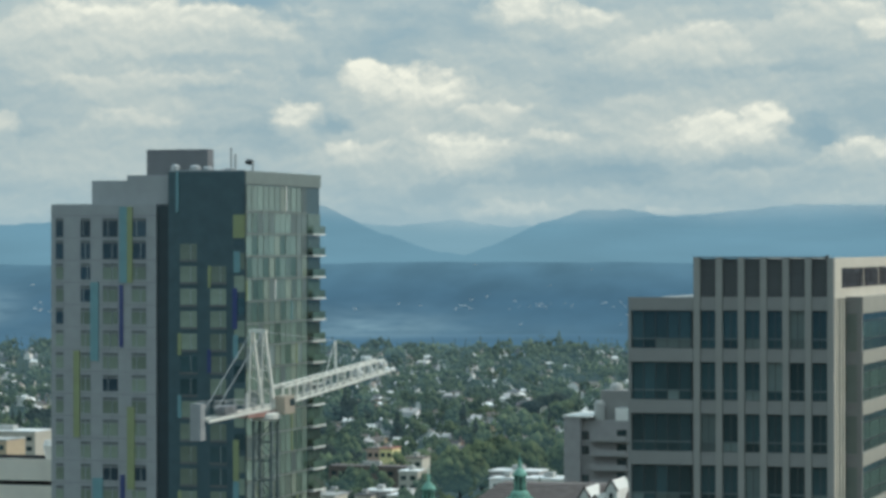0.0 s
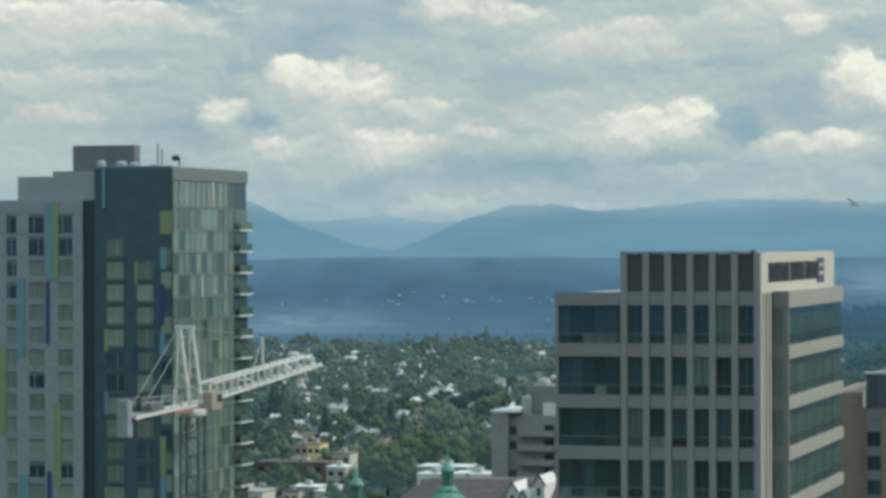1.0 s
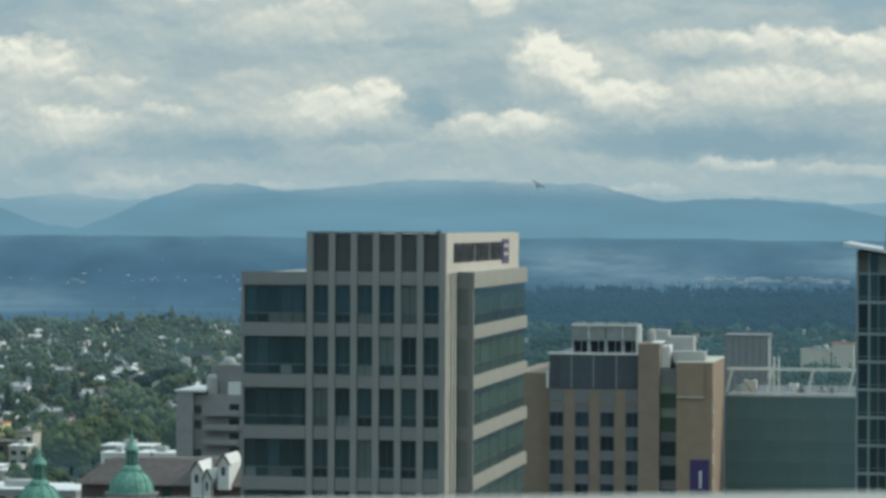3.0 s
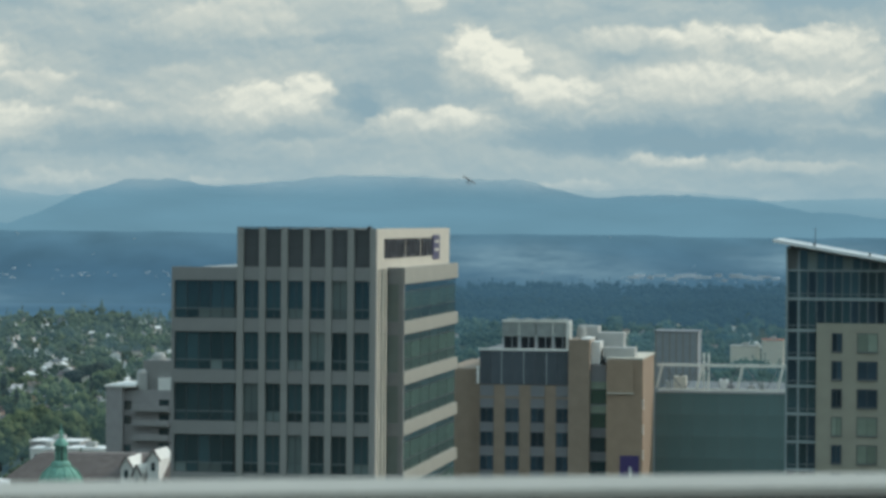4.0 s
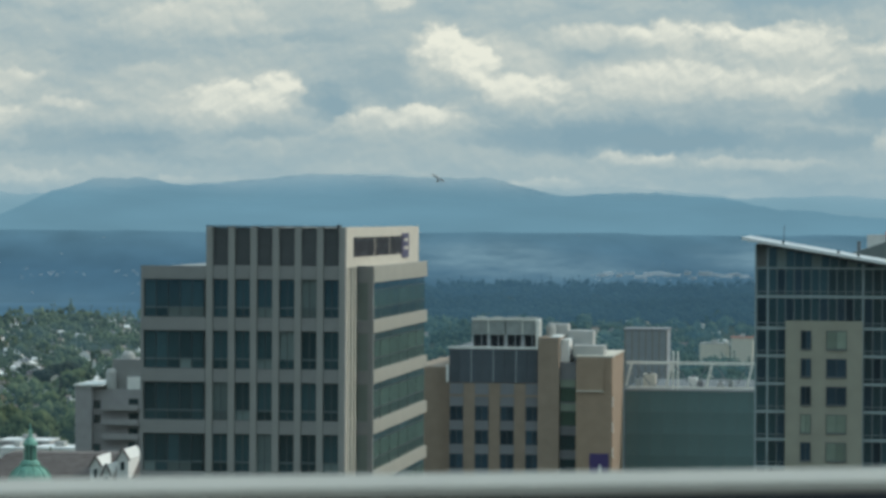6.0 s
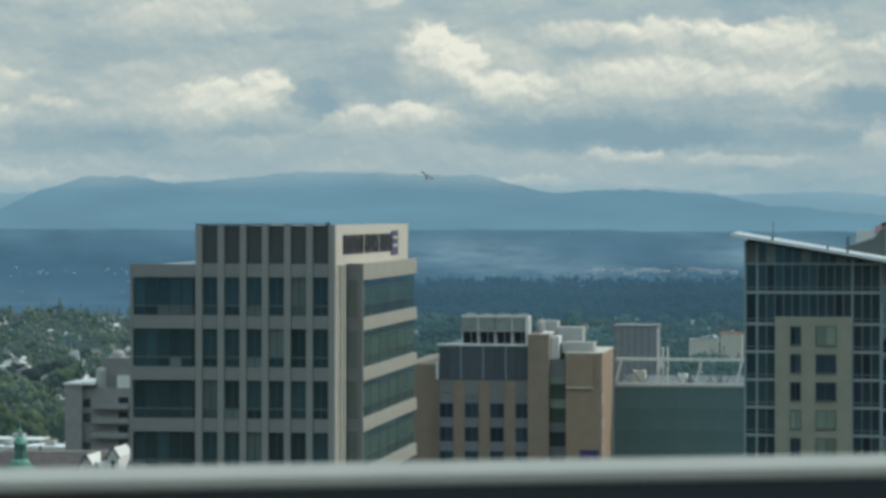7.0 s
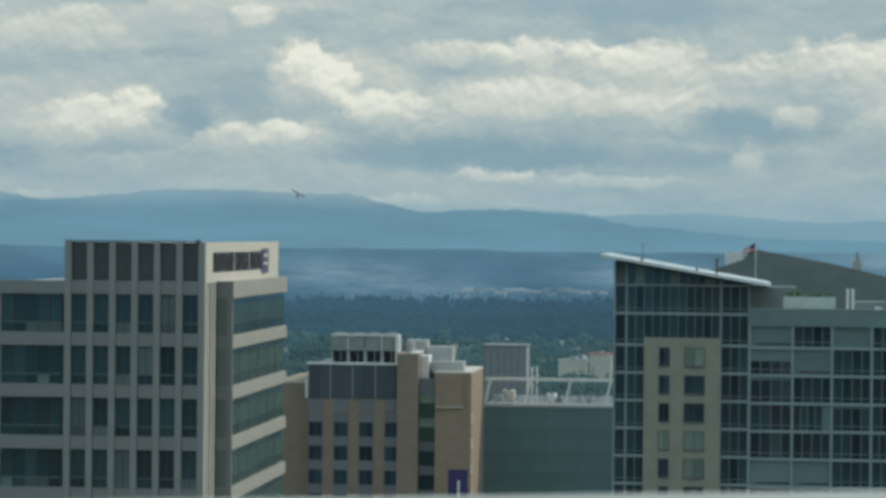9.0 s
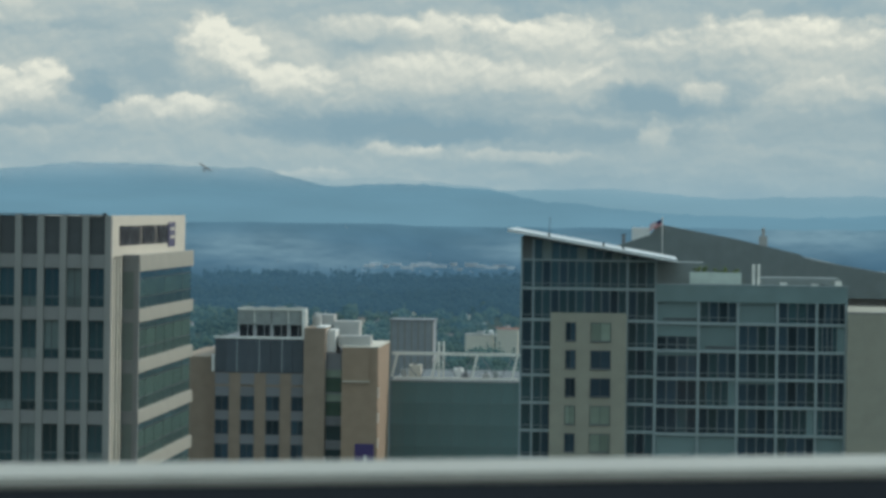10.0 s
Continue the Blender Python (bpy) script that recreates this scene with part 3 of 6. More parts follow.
# ---- hospital tower with a sign ----
def hospital_tower():
    t = thing("hospital_tower", (-50, 276, 0), "grey precast hospital tower with window bays and cream sign wall", "office tower")
    L, M, R, S, F, B = -60.25, -54.7, -43.0, -41.65, 256.0, 294.5
    storey, head, tall = 4.27, 56.75, 3.15
    part("core", boxes((L + 0.4, R - 0.4, F + 0.5, B, 0, 57.6)), LOUVRE, t)
    part("side_core", boxes((R - 0.39, S - 0.4, 262.4, B - 1, 0, 57.6)), LOUVRE, t)
    part("plant_core", boxes((M + 0.4, R - 0.4, F + 0.5, 298, 57.61, 60.9)), LOUVRE, t)
    part("wing_roof", boxes((L + 0.3, M + 0.35, F + 0.3, B, 57.602, 57.7)), ROOFING, t)
    part("side_roof", boxes((R + 0.01, S - 0.3, 262.3, B - 1, 57.602, 57.7)), ROOFING, t)
    part("plant_roof", boxes((M + 0.3, R - 0.36, F + 0.3, 297.8, 60.902, 60.98)), ROOFING, t)
    # plant storey: dark louvres between piers
    pitch = (R - M - 0.55) / 6
    for i in range(7):
        x = M + 0.275 + i * pitch
        piece("pier", (0.55, 0.5, 61.1), (x, F + 0.25 - 0.12, 30.55), PIER, t)
        if i < 6:
            piece("louvre_panel", (pitch - 0.55, 0.12, 3.1), (x + pitch / 2, F + 0.34, 59.5), PLANT_LOUVRE, t)
            for k in range(9):
                piece("louvre_blade", (pitch - 0.56, 0.06, 0.08), (x + pitch / 2, F + 0.26, 58.2 + k * 0.32), PLANT_LOUVRE, t)
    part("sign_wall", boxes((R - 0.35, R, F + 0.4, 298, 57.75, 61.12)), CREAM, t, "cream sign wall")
    part("roof_edge", boxes((M - 0.02, R - 0.36, F - 0.03, F + 0.42, 61.102, 61.2)), FRAME_DARK, t)
    piece("roof_post", (0.3, 0.3, 0.35), (-43.7, F + 0.6, 61.15), FRAME_DARK, t)
    # sign: unread letters as plain bars, and a square emblem
    y, words = 259.9, (7, 5, 4)
    for w in words:
        for k in range(w):
            wide = rng.choice((1.75, 1.95, 2.1))
            bm = boxes((R + 0.001, R + 0.09, y, y + wide * 0.24, 58.62, 60.25), (R + 0.001, R + 0.09, y + wide * 0.52, y + wide * 0.76, 58.62, 60.25))
            cut = rng.choice((58.7, 59.3, 59.9))
            box(bm, R + 0.001, R + 0.08, y + wide * 0.24, y + wide * 0.52, cut, cut + 0.28)
            part("letter_bar", bm, SIGN, t)
            y += wide * 0.34 + 0.92
        y += 0.7
    part("emblem", boxes((R + 0.001, R + 0.1, y - 0.1, y + 3.9, 58.25, 60.5)), SIGN_BLUE, t, "dark violet square emblem")
    part("emblem_mark", boxes((R + 0.101, R + 0.14, y + 0.7, y + 3.1, 59.75, 60.0), (R + 0.101, R + 0.14, y + 0.7, y + 3.1, 59.0, 59.25)), CREAM, t)
    for k in range(14):
        top = head - k * storey
        z0 = top - tall
        last = max(0.02, z0 - (storey - tall))
        # spandrel bands
        band = z0 - last
        if k == 0:
            part("parapet_band", boxes((L, M - 0.01, F - 0.02, F + 0.4, top, 57.85)), CONCRETE, t)
            piece("top_band", (R - M - 0.56, 0.35, 57.9 - top), (M + (R - M) / 2, F + 0.225, (57.9 + top) / 2), CONCRETE, t)
            piece("step_band", (S - R, 0.35, 58.2 - top), ((S + R) / 2, 262.18, (57.5 + top) / 2), CONCRETE, t)
            piece("side_band", (0.35, B - 262.4, 58.2 - top), (S - 0.17, (B + 262.4) / 2, (57.5 + top) / 2), BUFF_SUNLIT, t)
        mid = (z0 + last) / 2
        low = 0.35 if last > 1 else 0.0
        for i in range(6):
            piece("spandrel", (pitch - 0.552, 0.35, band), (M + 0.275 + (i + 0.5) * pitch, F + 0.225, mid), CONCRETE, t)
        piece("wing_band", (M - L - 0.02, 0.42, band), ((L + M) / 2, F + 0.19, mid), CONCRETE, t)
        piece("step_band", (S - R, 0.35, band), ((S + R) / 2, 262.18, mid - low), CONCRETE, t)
        piece("side_band", (0.35, B - 262.4, band), (S - 0.17, (B + 262.4) / 2, mid - low), BUFF_SUNLIT, t)
        # bay windows: tall pane over a short one, blinds in some
        for i in range(6):
            x = M + 0.275 + (i + 0.5) * pitch
            w = pitch - 0.56
            blind = rng.random()
            piece("upper_pane", (w, 0.05, 2.25), (x, F + 0.38, top - 1.17), GLASS if blind < 0.75 else BLIND, t)
            piece("lower_pane", (w, 0.05, 0.72), (x, F + 0.38, z0 + 0.40), BLIND if rng.random() < 0.3 else GLASS, t)
            piece("transom", (w, 0.1, 0.12), (x, F + 0.34, z0 + 0.8), SLATE_FRAME, t)
            piece("mullion", (0.06, 0.1, tall), (x, F + 0.36, z0 + tall / 2), FRAME_DARK, t)
        # wing strip window
        n = 5
        for i in range(n):
            w = (M - L - 0.5) / n
            x = L + 0.25 + (i + 0.5) * w
            piece("upper_pane", (w - 0.06, 0.05, 2.25), (x, F + 0.30, top - 1.17), GLASS, t)
            piece("lower_pane", (w - 0.06, 0.05, 0.72), (x, F + 0.30, z0 + 0.40), BLIND if rng.random() < 0.25 else GLASS, t)
            piece("mullion", (0.05, 0.1, tall), (x - w / 2, F + 0.28, z0 + tall / 2), FRAME_DARK, t)
        piece("wing_transom", (M - L - 0.5, 0.1, 0.12), ((L + M) / 2, F + 0.27, z0 + 0.8), SLATE_FRAME, t)
        # stepped return and sunlit side
        piece("step_pane", (S - R - 0.46, 0.05, tall), ((S + R) / 2 - 0.22, 262.08, z0 + tall / 2 - low), TOWER_EDGE, t)
        for i in range(6):
            w = (B - 262.4) / 6
            y = 262.4 + (i + 0.5) * w
            piece("side_head_pane", (0.05, w - 0.05, 0.62), (S - 0.28, y, top - 0.31 - low), GLASS, t)
            piece("side_pane", (0.05, w - 0.05, 1.5), (S - 0.28, y, top - 1.4 - low), GLASS_GREEN, t)
            piece("side_vision_pane", (0.05, w - 0.05, 0.94), (S - 0.28, y, z0 + 0.48 - low), GLASS_SIDE, t)
            piece("side_mullion", (0.05, 0.05, tall), (S - 0.26, y - w / 2 + 0.03, z0 + tall / 2 - low), FRAME_DARK, t)
        piece("side_transom", (0.08, B - 262.5, 0.06), (S - 0.25, (B + 262.4) / 2, top - 0.64 - low), FRAME_DARK, t)
        piece("side_transom", (0.08, B - 262.5, 0.06), (S - 0.25, (B + 262.4) / 2, z0 + 0.97 - low), FRAME_DARK, t)
        piece("return_pane", (0.05, 5.6, tall), (R - 0.25, 259.2, z0 + tall / 2), GLASS, t)
        piece("return_band", (0.3, 5.6, band), (R - 0.2, 259.2, mid), CONCRETE, t)
    piece("wing_pier", (0.25, 0.4, 57.5), (L + 0.12, F + 0.2, 28.75), CONCRETE, t)
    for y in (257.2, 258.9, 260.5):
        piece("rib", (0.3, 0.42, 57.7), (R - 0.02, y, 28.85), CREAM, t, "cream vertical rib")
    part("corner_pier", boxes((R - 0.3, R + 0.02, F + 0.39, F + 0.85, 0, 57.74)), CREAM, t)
    part("step_pier", boxes((S - 0.45, S + 0.0, 262.0, 262.39, 0, 57.84)), CONCRETE, t)


hospital_tower()


# ---- apartment tower with coloured panels ----
def apartment_tower():
    t = thing("apartment_tower", (-160, 415, 0), "grey and slate apartment tower with lime, cyan and navy panels", "apartment tower")
    F, B, X0, XA, XB, XC = 400.0, 431.3, -175.55, -160.1, -158.3, -147.05
    fl = 3.05
    part("grey_wing", boxes((X0, XA, F + 0.1, B, 0, 67.9)), GREY_PANEL, t)
    part("dark_wing", boxes((XB, XC - 0.15, F + 0.1, B - 0.2, 0, 72.35)), SLATE, t)
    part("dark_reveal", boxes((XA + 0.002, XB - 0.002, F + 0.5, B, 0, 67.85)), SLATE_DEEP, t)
    part("low_penthouse", boxes((-170.1, -164.71, F + 1.5, B - 2, 67.902, 71.2)), GREY_PANEL, t)
    part("high_penthouse", boxes((-164.7, -158.31, F + 1.0, B - 2, 67.902, 71.9)), GREY_PANEL, t)
    part("plant_room", boxes((-163.4, -154.4, F + 5, F + 7.2, 71.902, 75.5)), SPANDREL, t, "grey roof plant room")
    part("roof_cap", boxes((X0 + 0.2, -170.2, F + 0.3, B - 0.3, 67.902, 68.0)), ROOFING, t)
    part("parapet_glass", boxes((XB + 0.1, XC - 0.2, F + 0.12, F + 0.2, 72.352, 72.5)), FRAME, t)
    # roof clutter
    for x, y, h, w in ((-158.2, 2.5, 1.0, 1.2), (-155.5, 3, 0.9, 1.6), (-153.4, 2.2, 0.7, 1.4), (-150.4, 3, 0.5, 1.8)):
        bm = lathe(bmesh.new(), [(w / 2, 72.36), (w / 2, 72.36 + h * 0.7), (w * 0.3, 72.36 + h)], x, F + y, 12)
        part("roof_vent", bm, STEEL, t)
    for x, h in ((-150.6, 75.6), (-150.0, 74.8), (-146.9 - 0.6, 73.9)):
        part("antenna", beam(bmesh.new(), (x, F + 4, 72.3), (x, F + 4, h), 0.22), STEEL, t)
    part("dish", lathe(bmesh.new(), [(0.1, 73.2), (0.55, 73.4), (0.6, 73.75), (0.3, 74.0)], XC - 0.6, F + 3, 10), FRAME_DARK, t)
    # grey wing: four window columns
    cols = ((-174.3, 1.1), (-170.45, 1.4), (-166.8, 2.2), (-162.6, 2.1))
    z = 66.05
    for k in range(21):
        for x, w in cols:
            dark = k < 2 or rng.random() < 0.12
            piece("window_pane", (w, 0.08, 2.5 if k < 2 else 1.7), (x, F + 0.085, z - (1.3 if k < 2 else 1.45)), NAVY_GLASS if dark else PALE_GLASS, t)
            piece("window_head", (w, 0.12, 0.42), (x, F + 0.08, z - (0.2 if k < 2 else 0.3)), LOUVRE, t)
            if w > 1.3:
                piece("window_mullion", (0.09, 0.1, 2.0), (x + rng.choice((-0.3, 0.0, 0.3)), F + 0.03, z - 1.4), FRAME, t)
        piece("panel_joint", (XA - X0 - 0.1, 0.05, 0.06), ((X0 + XA) / 2, F + 0.09, z + 0.35), SPANDREL, t)
        z -= fl
    # coloured strips
    for x0, x1, z1, z0, m in ((-165.4, -164.3, 67.6, 57.2, CYAN), (-164.29, -163.5, 67.6, 57.2, LIME), (-169.7, -168.5, 57.3, 46.5, CYAN),
                              (-172.2, -171.3, 47.9, 36.0, LIME), (-165.4, -164.9, 56.9, 48.4, BLUE), (-164.3, -163.2, 40.3, 29.0, LIME),
                              (-169.4, -167.9, 30.5, 20.0, CYAN), (-165.3, -164.7, 31.0, 24.0, BLUE)):
        part("coloured_panel", boxes((x0, x1, F - 0.08, F + 0.06, z0, z1)), m, t)
    # slate wing: two window columns and corner panels
    z = 62.75
    for k in range(20):
        for x, w in ((-155.35, 2.4), (-151.05, 2.3)):
            if k == 0 and x > -153:
                continue
            piece("window_pane", (w, 0.08, 2.15), (x, F + 0.085, z - 1.3), PALE_GLASS if rng.random() < 0.75 else GLASS, t)
            piece("window_sill", (w + 0.1, 0.16, 0.3), (x, F + 0.06, z - 2.55), LOUVRE, t)
            piece("window_mullion", (0.08, 0.1, 2.1), (x + 0.35, F + 0.03, z - 1.3), FRAME, t)
        piece("corner_pane", (1.5, 0.08, 2.2), (XC - 0.95, F + 0.085, z + 1.75 - 1.3), PALE_GLASS if k % 3 else GLASS, t)
        z -= fl
    for x0, x1, z1, z0, m in ((-157.15, -156.75, 72.3, 66.8, CYAN), (-148.85, -147.2, 66.45, 63.3, LIME), (-148.8, -147.9, 61.5, 58.6, CYAN),
                              (-152.5, -152.1, 59.5, 56.6, LIME), (-149.0, -148.3, 56.5, 51.0, BLUE), (-148.9, -148.2, 50.2, 47.0, CYAN),
                              (-156.9, -156.4, 50.4, 47.4, LIME), (-156.9, -156.4, 42.0, 38.9, CYAN), (-152.6, -152.1, 48.2, 45.0, BLUE),
                              (-148.9, -148.1, 36.0, 30.5, LIME), (-148.9, -148.1, 30.4, 26.0, CYAN), (-156.9, -156.4, 29.0, 26.2, LIME)):
        part("coloured_panel", boxes((x0, x1, F - 0.06, F + 0.07, z0, z1)), m, t)
    # glazed side, receding, with balconies at the far end
    part("side_parapet", boxes((XC - 0.14, XC + 0.02, F + 0.1, B, 70.6, 72.4)), TOWER_EDGE, t)
    z = 70.6
    tones = (SIDE_GLASS, SIDE_GLASS, SIDE_GLASS, PALE_GLASS, BLIND, GLASS_GREEN)
    n = 11
    run = 25.0
    for k in range(23):
        h = 3.7 if k == 0 else fl
        for i in range(n):
            w = run / n
            y = F + 0.2 + (i + 0.5) * w
            m = rng.choice(tones)
            piece("glazed_panel", (0.06, w - 0.12, h - 0.35), (XC - 0.05, y, z - h / 2), m, t)
            if rng.random() < 0.5:
                piece("side_mullion", (0.1, 0.12, h - 0.3), (XC - 0.01, y - w / 2 + 0.07, z - h / 2), TOWER_EDGE, t)
            elif rng.random() < (0.5 if k == 0 else 0.16):
                piece("coloured_fin", (0.18, 0.3, h - 0.2), (XC + 0.02, y - w / 2 + 0.1, z - h / 2), rng.choice((LIME, LIME, CYAN, WHITE_WALL, WHITE_WALL)), t)
        piece("floor_edge", (0.16, run + 0.2, 0.3), (XC - 0.02, F + 0.2 + run / 2, z - h - 0.0), TOWER_EDGE, t)
        if k:
            bal = piece("balcony", (1.5, 5.6, 0.22), (XC + 0.0, B - 2.7, z - h), WHITE_WALL, t, "white slab edge")
            piece("guard", (0.05, 5.4, 1.05), (XC + 0.68, B - 2.7, z - h + 0.65), GLASS_GREEN, bal)
            piece("recess", (0.3, 5.5, h - 0.3), (XC - 0.2, B - 2.8, z - h / 2), GLASS_GREEN if k % 3 == 1 else GLASS_SIDE, bal)
        z -= h


apartment_tower()


# ---- tower crane ----
CAB = mat("cab_paint", (0.42, 0.36, 0.29), 0.6, var=0.15)
RED_DECK = mat("faded_red_paint", (0.36, 0.20, 0.17), 0.7, var=0.25, scale=1.0)


def crane():
    t = thing("tower_crane", (-119, 330, 0), "white luffing tower crane with a grey counterweight and lattice jib", "crane")
    cx, cy = -119.0, 330.0
    d = Vector((0.31, 0.95, 0)).normalized()
    s = Vector((d.y, -d.x, 0))
    for i in (-1, 1):
        for j in (-1, 1):
            part("mast_leg", boxes((cx + i * 1.05 - 0.13, cx + i * 1.05 + 0.13, cy + j * 1.05 - 0.13, cy + j * 1.05 + 0.13, 0, 42.8)), SLATE_FRAME, t)
    z = 0.5
    k = 0
    while z < 42:
        for i in (-1, 1):
            part("mast_bar", beam(bmesh.new(), (cx - 1.05, cy + i * 1.05, z), (cx + 1.05, cy + i * 1.05, z), 0.12), SLATE_FRAME, t)
            part("mast_bar", beam(bmesh.new(), (cx + i * 1.05, cy - 1.05, z), (cx + i * 1.05, cy + 1.05, z), 0.12), SLATE_FRAME, t)
            g = 1 if k % 2 else -1
            part("mast_bar", beam(bmesh.new(), (cx - 1.05 * g, cy + i * 1.05, z), (cx + 1.05 * g, cy + i * 1.05, z + 2.1), 0.1), SLATE_FRAME, t)
            part("mast_bar", beam(bmesh.new(), (cx + i * 1.05, cy - 1.05 * g, z), (cx + i * 1.05, cy + 1.05 * g, z + 2.1), 0.1), SLATE_FRAME, t)
        z += 2.1
        k += 1
    part("slewing_ring", lathe(bmesh.new(), [(1.5, 42.8), (1.7, 43.0), (1.7, 43.5), (1.5, 43.7)], cx, cy, 18), WHITE_STEEL, t)
    o = Vector((cx, cy, 43.75))

    def at(along, across, up):
        return o + d * along + s * across + Vector((0, 0, up))

    bm = bmesh.new()
    for c in (-0.9, 0.9):
        beam(bm, at(-11.2, c, -0.55), at(3.2, c, 0.75), 0.24, 0.36)
    for k in range(9):
        beam(bm, at(-11 + k * 1.6, -0.9, -0.5 + k * 0.14), at(-11 + k * 1.6, 0.9, -0.5 + k * 0.14), 0.16)
    part("counter_jib", bm, WHITE_STEEL, t, "white counter jib")
    bm = bmesh.new()
    for c in (-1.2, 1.2):
        for k in range(7):
            beam(bm, at(-10.5 + k * 1.7, c, 0.4), at(-10.5 + k * 1.7, c, 1.5), 0.06)
        beam(bm, at(-10.5, c, 1.5), at(0, c, 1.5), 0.06)
        beam(bm, at(-10.5, c, 0.95), at(0, c, 0.95), 0.05)
    part("walkway_rail", bm, STEEL, t)
    bm = bmesh.new()
    for c in (-0.36, 0.36):
        beam(bm, at(-11.9, c, 1.4), at(-11.9, c, -2.6), 0.62, 1.5)
    part("counterweight", bm, GREY_PANEL, t, "grey concrete counterweight slabs")
    bm = bmesh.new()
    beam(bm, at(-8.0, 0, 0.45), at(-5.9, 0, 0.6), 1.3, 0.9)
    part("winch_house", bm, SPANDREL, t)
    bm = bmesh.new()
    for c in (-0.85, 0.85):
        beam(bm, at(0.6, c, 0.3), at(-1.2, c, 8.9), 0.28)
        beam(bm, at(-1.9, c, 0.3), at(-1.5, c, 8.9), 0.1)
        for k in range(6):
            u = k / 6
            beam(bm, at(0.6 - 1.8 * u, c, 0.3 + 8.6 * u), at(-1.9 + 0.4 * (u + 0.1), c, 0.3 + 8.6 * (u + 0.1)), 0.05)
    for k in range(0, 7, 3):
        u = k / 6
        beam(bm, at(0.6 - 1.8 * u, -0.85, 0.3 + 8.6 * u), at(0.6 - 1.8 * u, 0.85, 0.3 + 8.6 * u), 0.12)
    beam(bm, at(-1.3, -1.2, 9.0), at(-1.3, 1.2, 9.0), 0.34)
    part("a_frame", bm, WHITE_STEEL, t, "white A-frame")
    bm = bmesh.new()
    for c in (-0.8, 0.8):
        beam(bm, at(-1.5, c, 8.9), at(-9.8, c, 0.6), 0.07)
    part("backstay", bm, STEEL, t)
    bm = bmesh.new()
    beam(bm, at(0.6, 1.5, 0.75), at(2.4, 1.5, 0.85), 1.5, 2.0)
    part("cab", bm, CAB, t, "beige operator's cab")
    bm = bmesh.new()
    beam(bm, at(-4.4, 0, -0.25), at(1.4, 0, -0.2), 2.0, 0.5)
    part("slewing_deck", bm, RED_DECK, t, "faded red machinery deck")
    bm = bmesh.new()
    beam(bm, at(1.5, 1.5, 1.05), at(2.43, 1.5, 1.1), 1.52, 0.8)
    part("cab_glass", bm, GLASS, t)
    # lattice jib, luffed a little
    L, tip = 22.3, 3.15

    def jib(u, c, up):
        return at(1.2 + (L - 1.2) * u, c, 0.6 + tip * u + up * (1.9 - 0.4 * u))

    bm = bmesh.new()
    for c in (-0.85, 0.85):
        beam(bm, jib(0.02, c, 0), jib(1.03, c * 0.7, 0), 0.26)
        beam(bm, jib(0.06, c, 1), jib(0.97, c * 0.7, 1), 0.24)
    part("jib_chord", bm, WHITE_STEEL, t)
    n = 15
    for k in range(n + 1):
        u = 0.04 + 0.93 * k / n
        w = 0.85 * (1 - 0.3 * u)
        for c in ((-w, w) if k % 5 == 0 else (w,)):
            part("lacing_post", beam(bmesh.new(), jib(u, c, 0), jib(u, c, 1), 0.19 if c > 0 else 0.1), WHITE_STEEL, t)
            if k < n:
                part("lacing_bar", beam(bmesh.new(), jib(u, c, 0 if k % 2 else 1), jib(u + 0.93 / n, c, 1 if k % 2 else 0), 0.05), STEEL, t)
        for up in (0, 1):
            part("lacing_tie", beam(bmesh.new(), jib(u, -w, up), jib(u, w, up), 0.1), WHITE_STEEL, t)
    bm = bmesh.new()
    beam(bm, jib(0.56, 0, 1), jib(0.56, 0, 3.1), 0.2)
    beam(bm, jib(0.47, 0, 1), jib(0.55, 0, 3.0), 0.07)
    part("jib_strut", bm, WHITE_STEEL, t)
    bm = bmesh.new()
    beam(bm, at(-1.3, 0.5, 9.0), jib(0.56, 0.3, 3.1), 0.03)
    beam(bm, at(-1.3, -0.5, 9.0), jib(0.56, -0.3, 3.1), 0.03)
    beam(bm, jib(0.56, 0, 3.1), jib(0.97, 0, 1), 0.03)
    part("pendant_line", bm, STEEL, t)


crane()


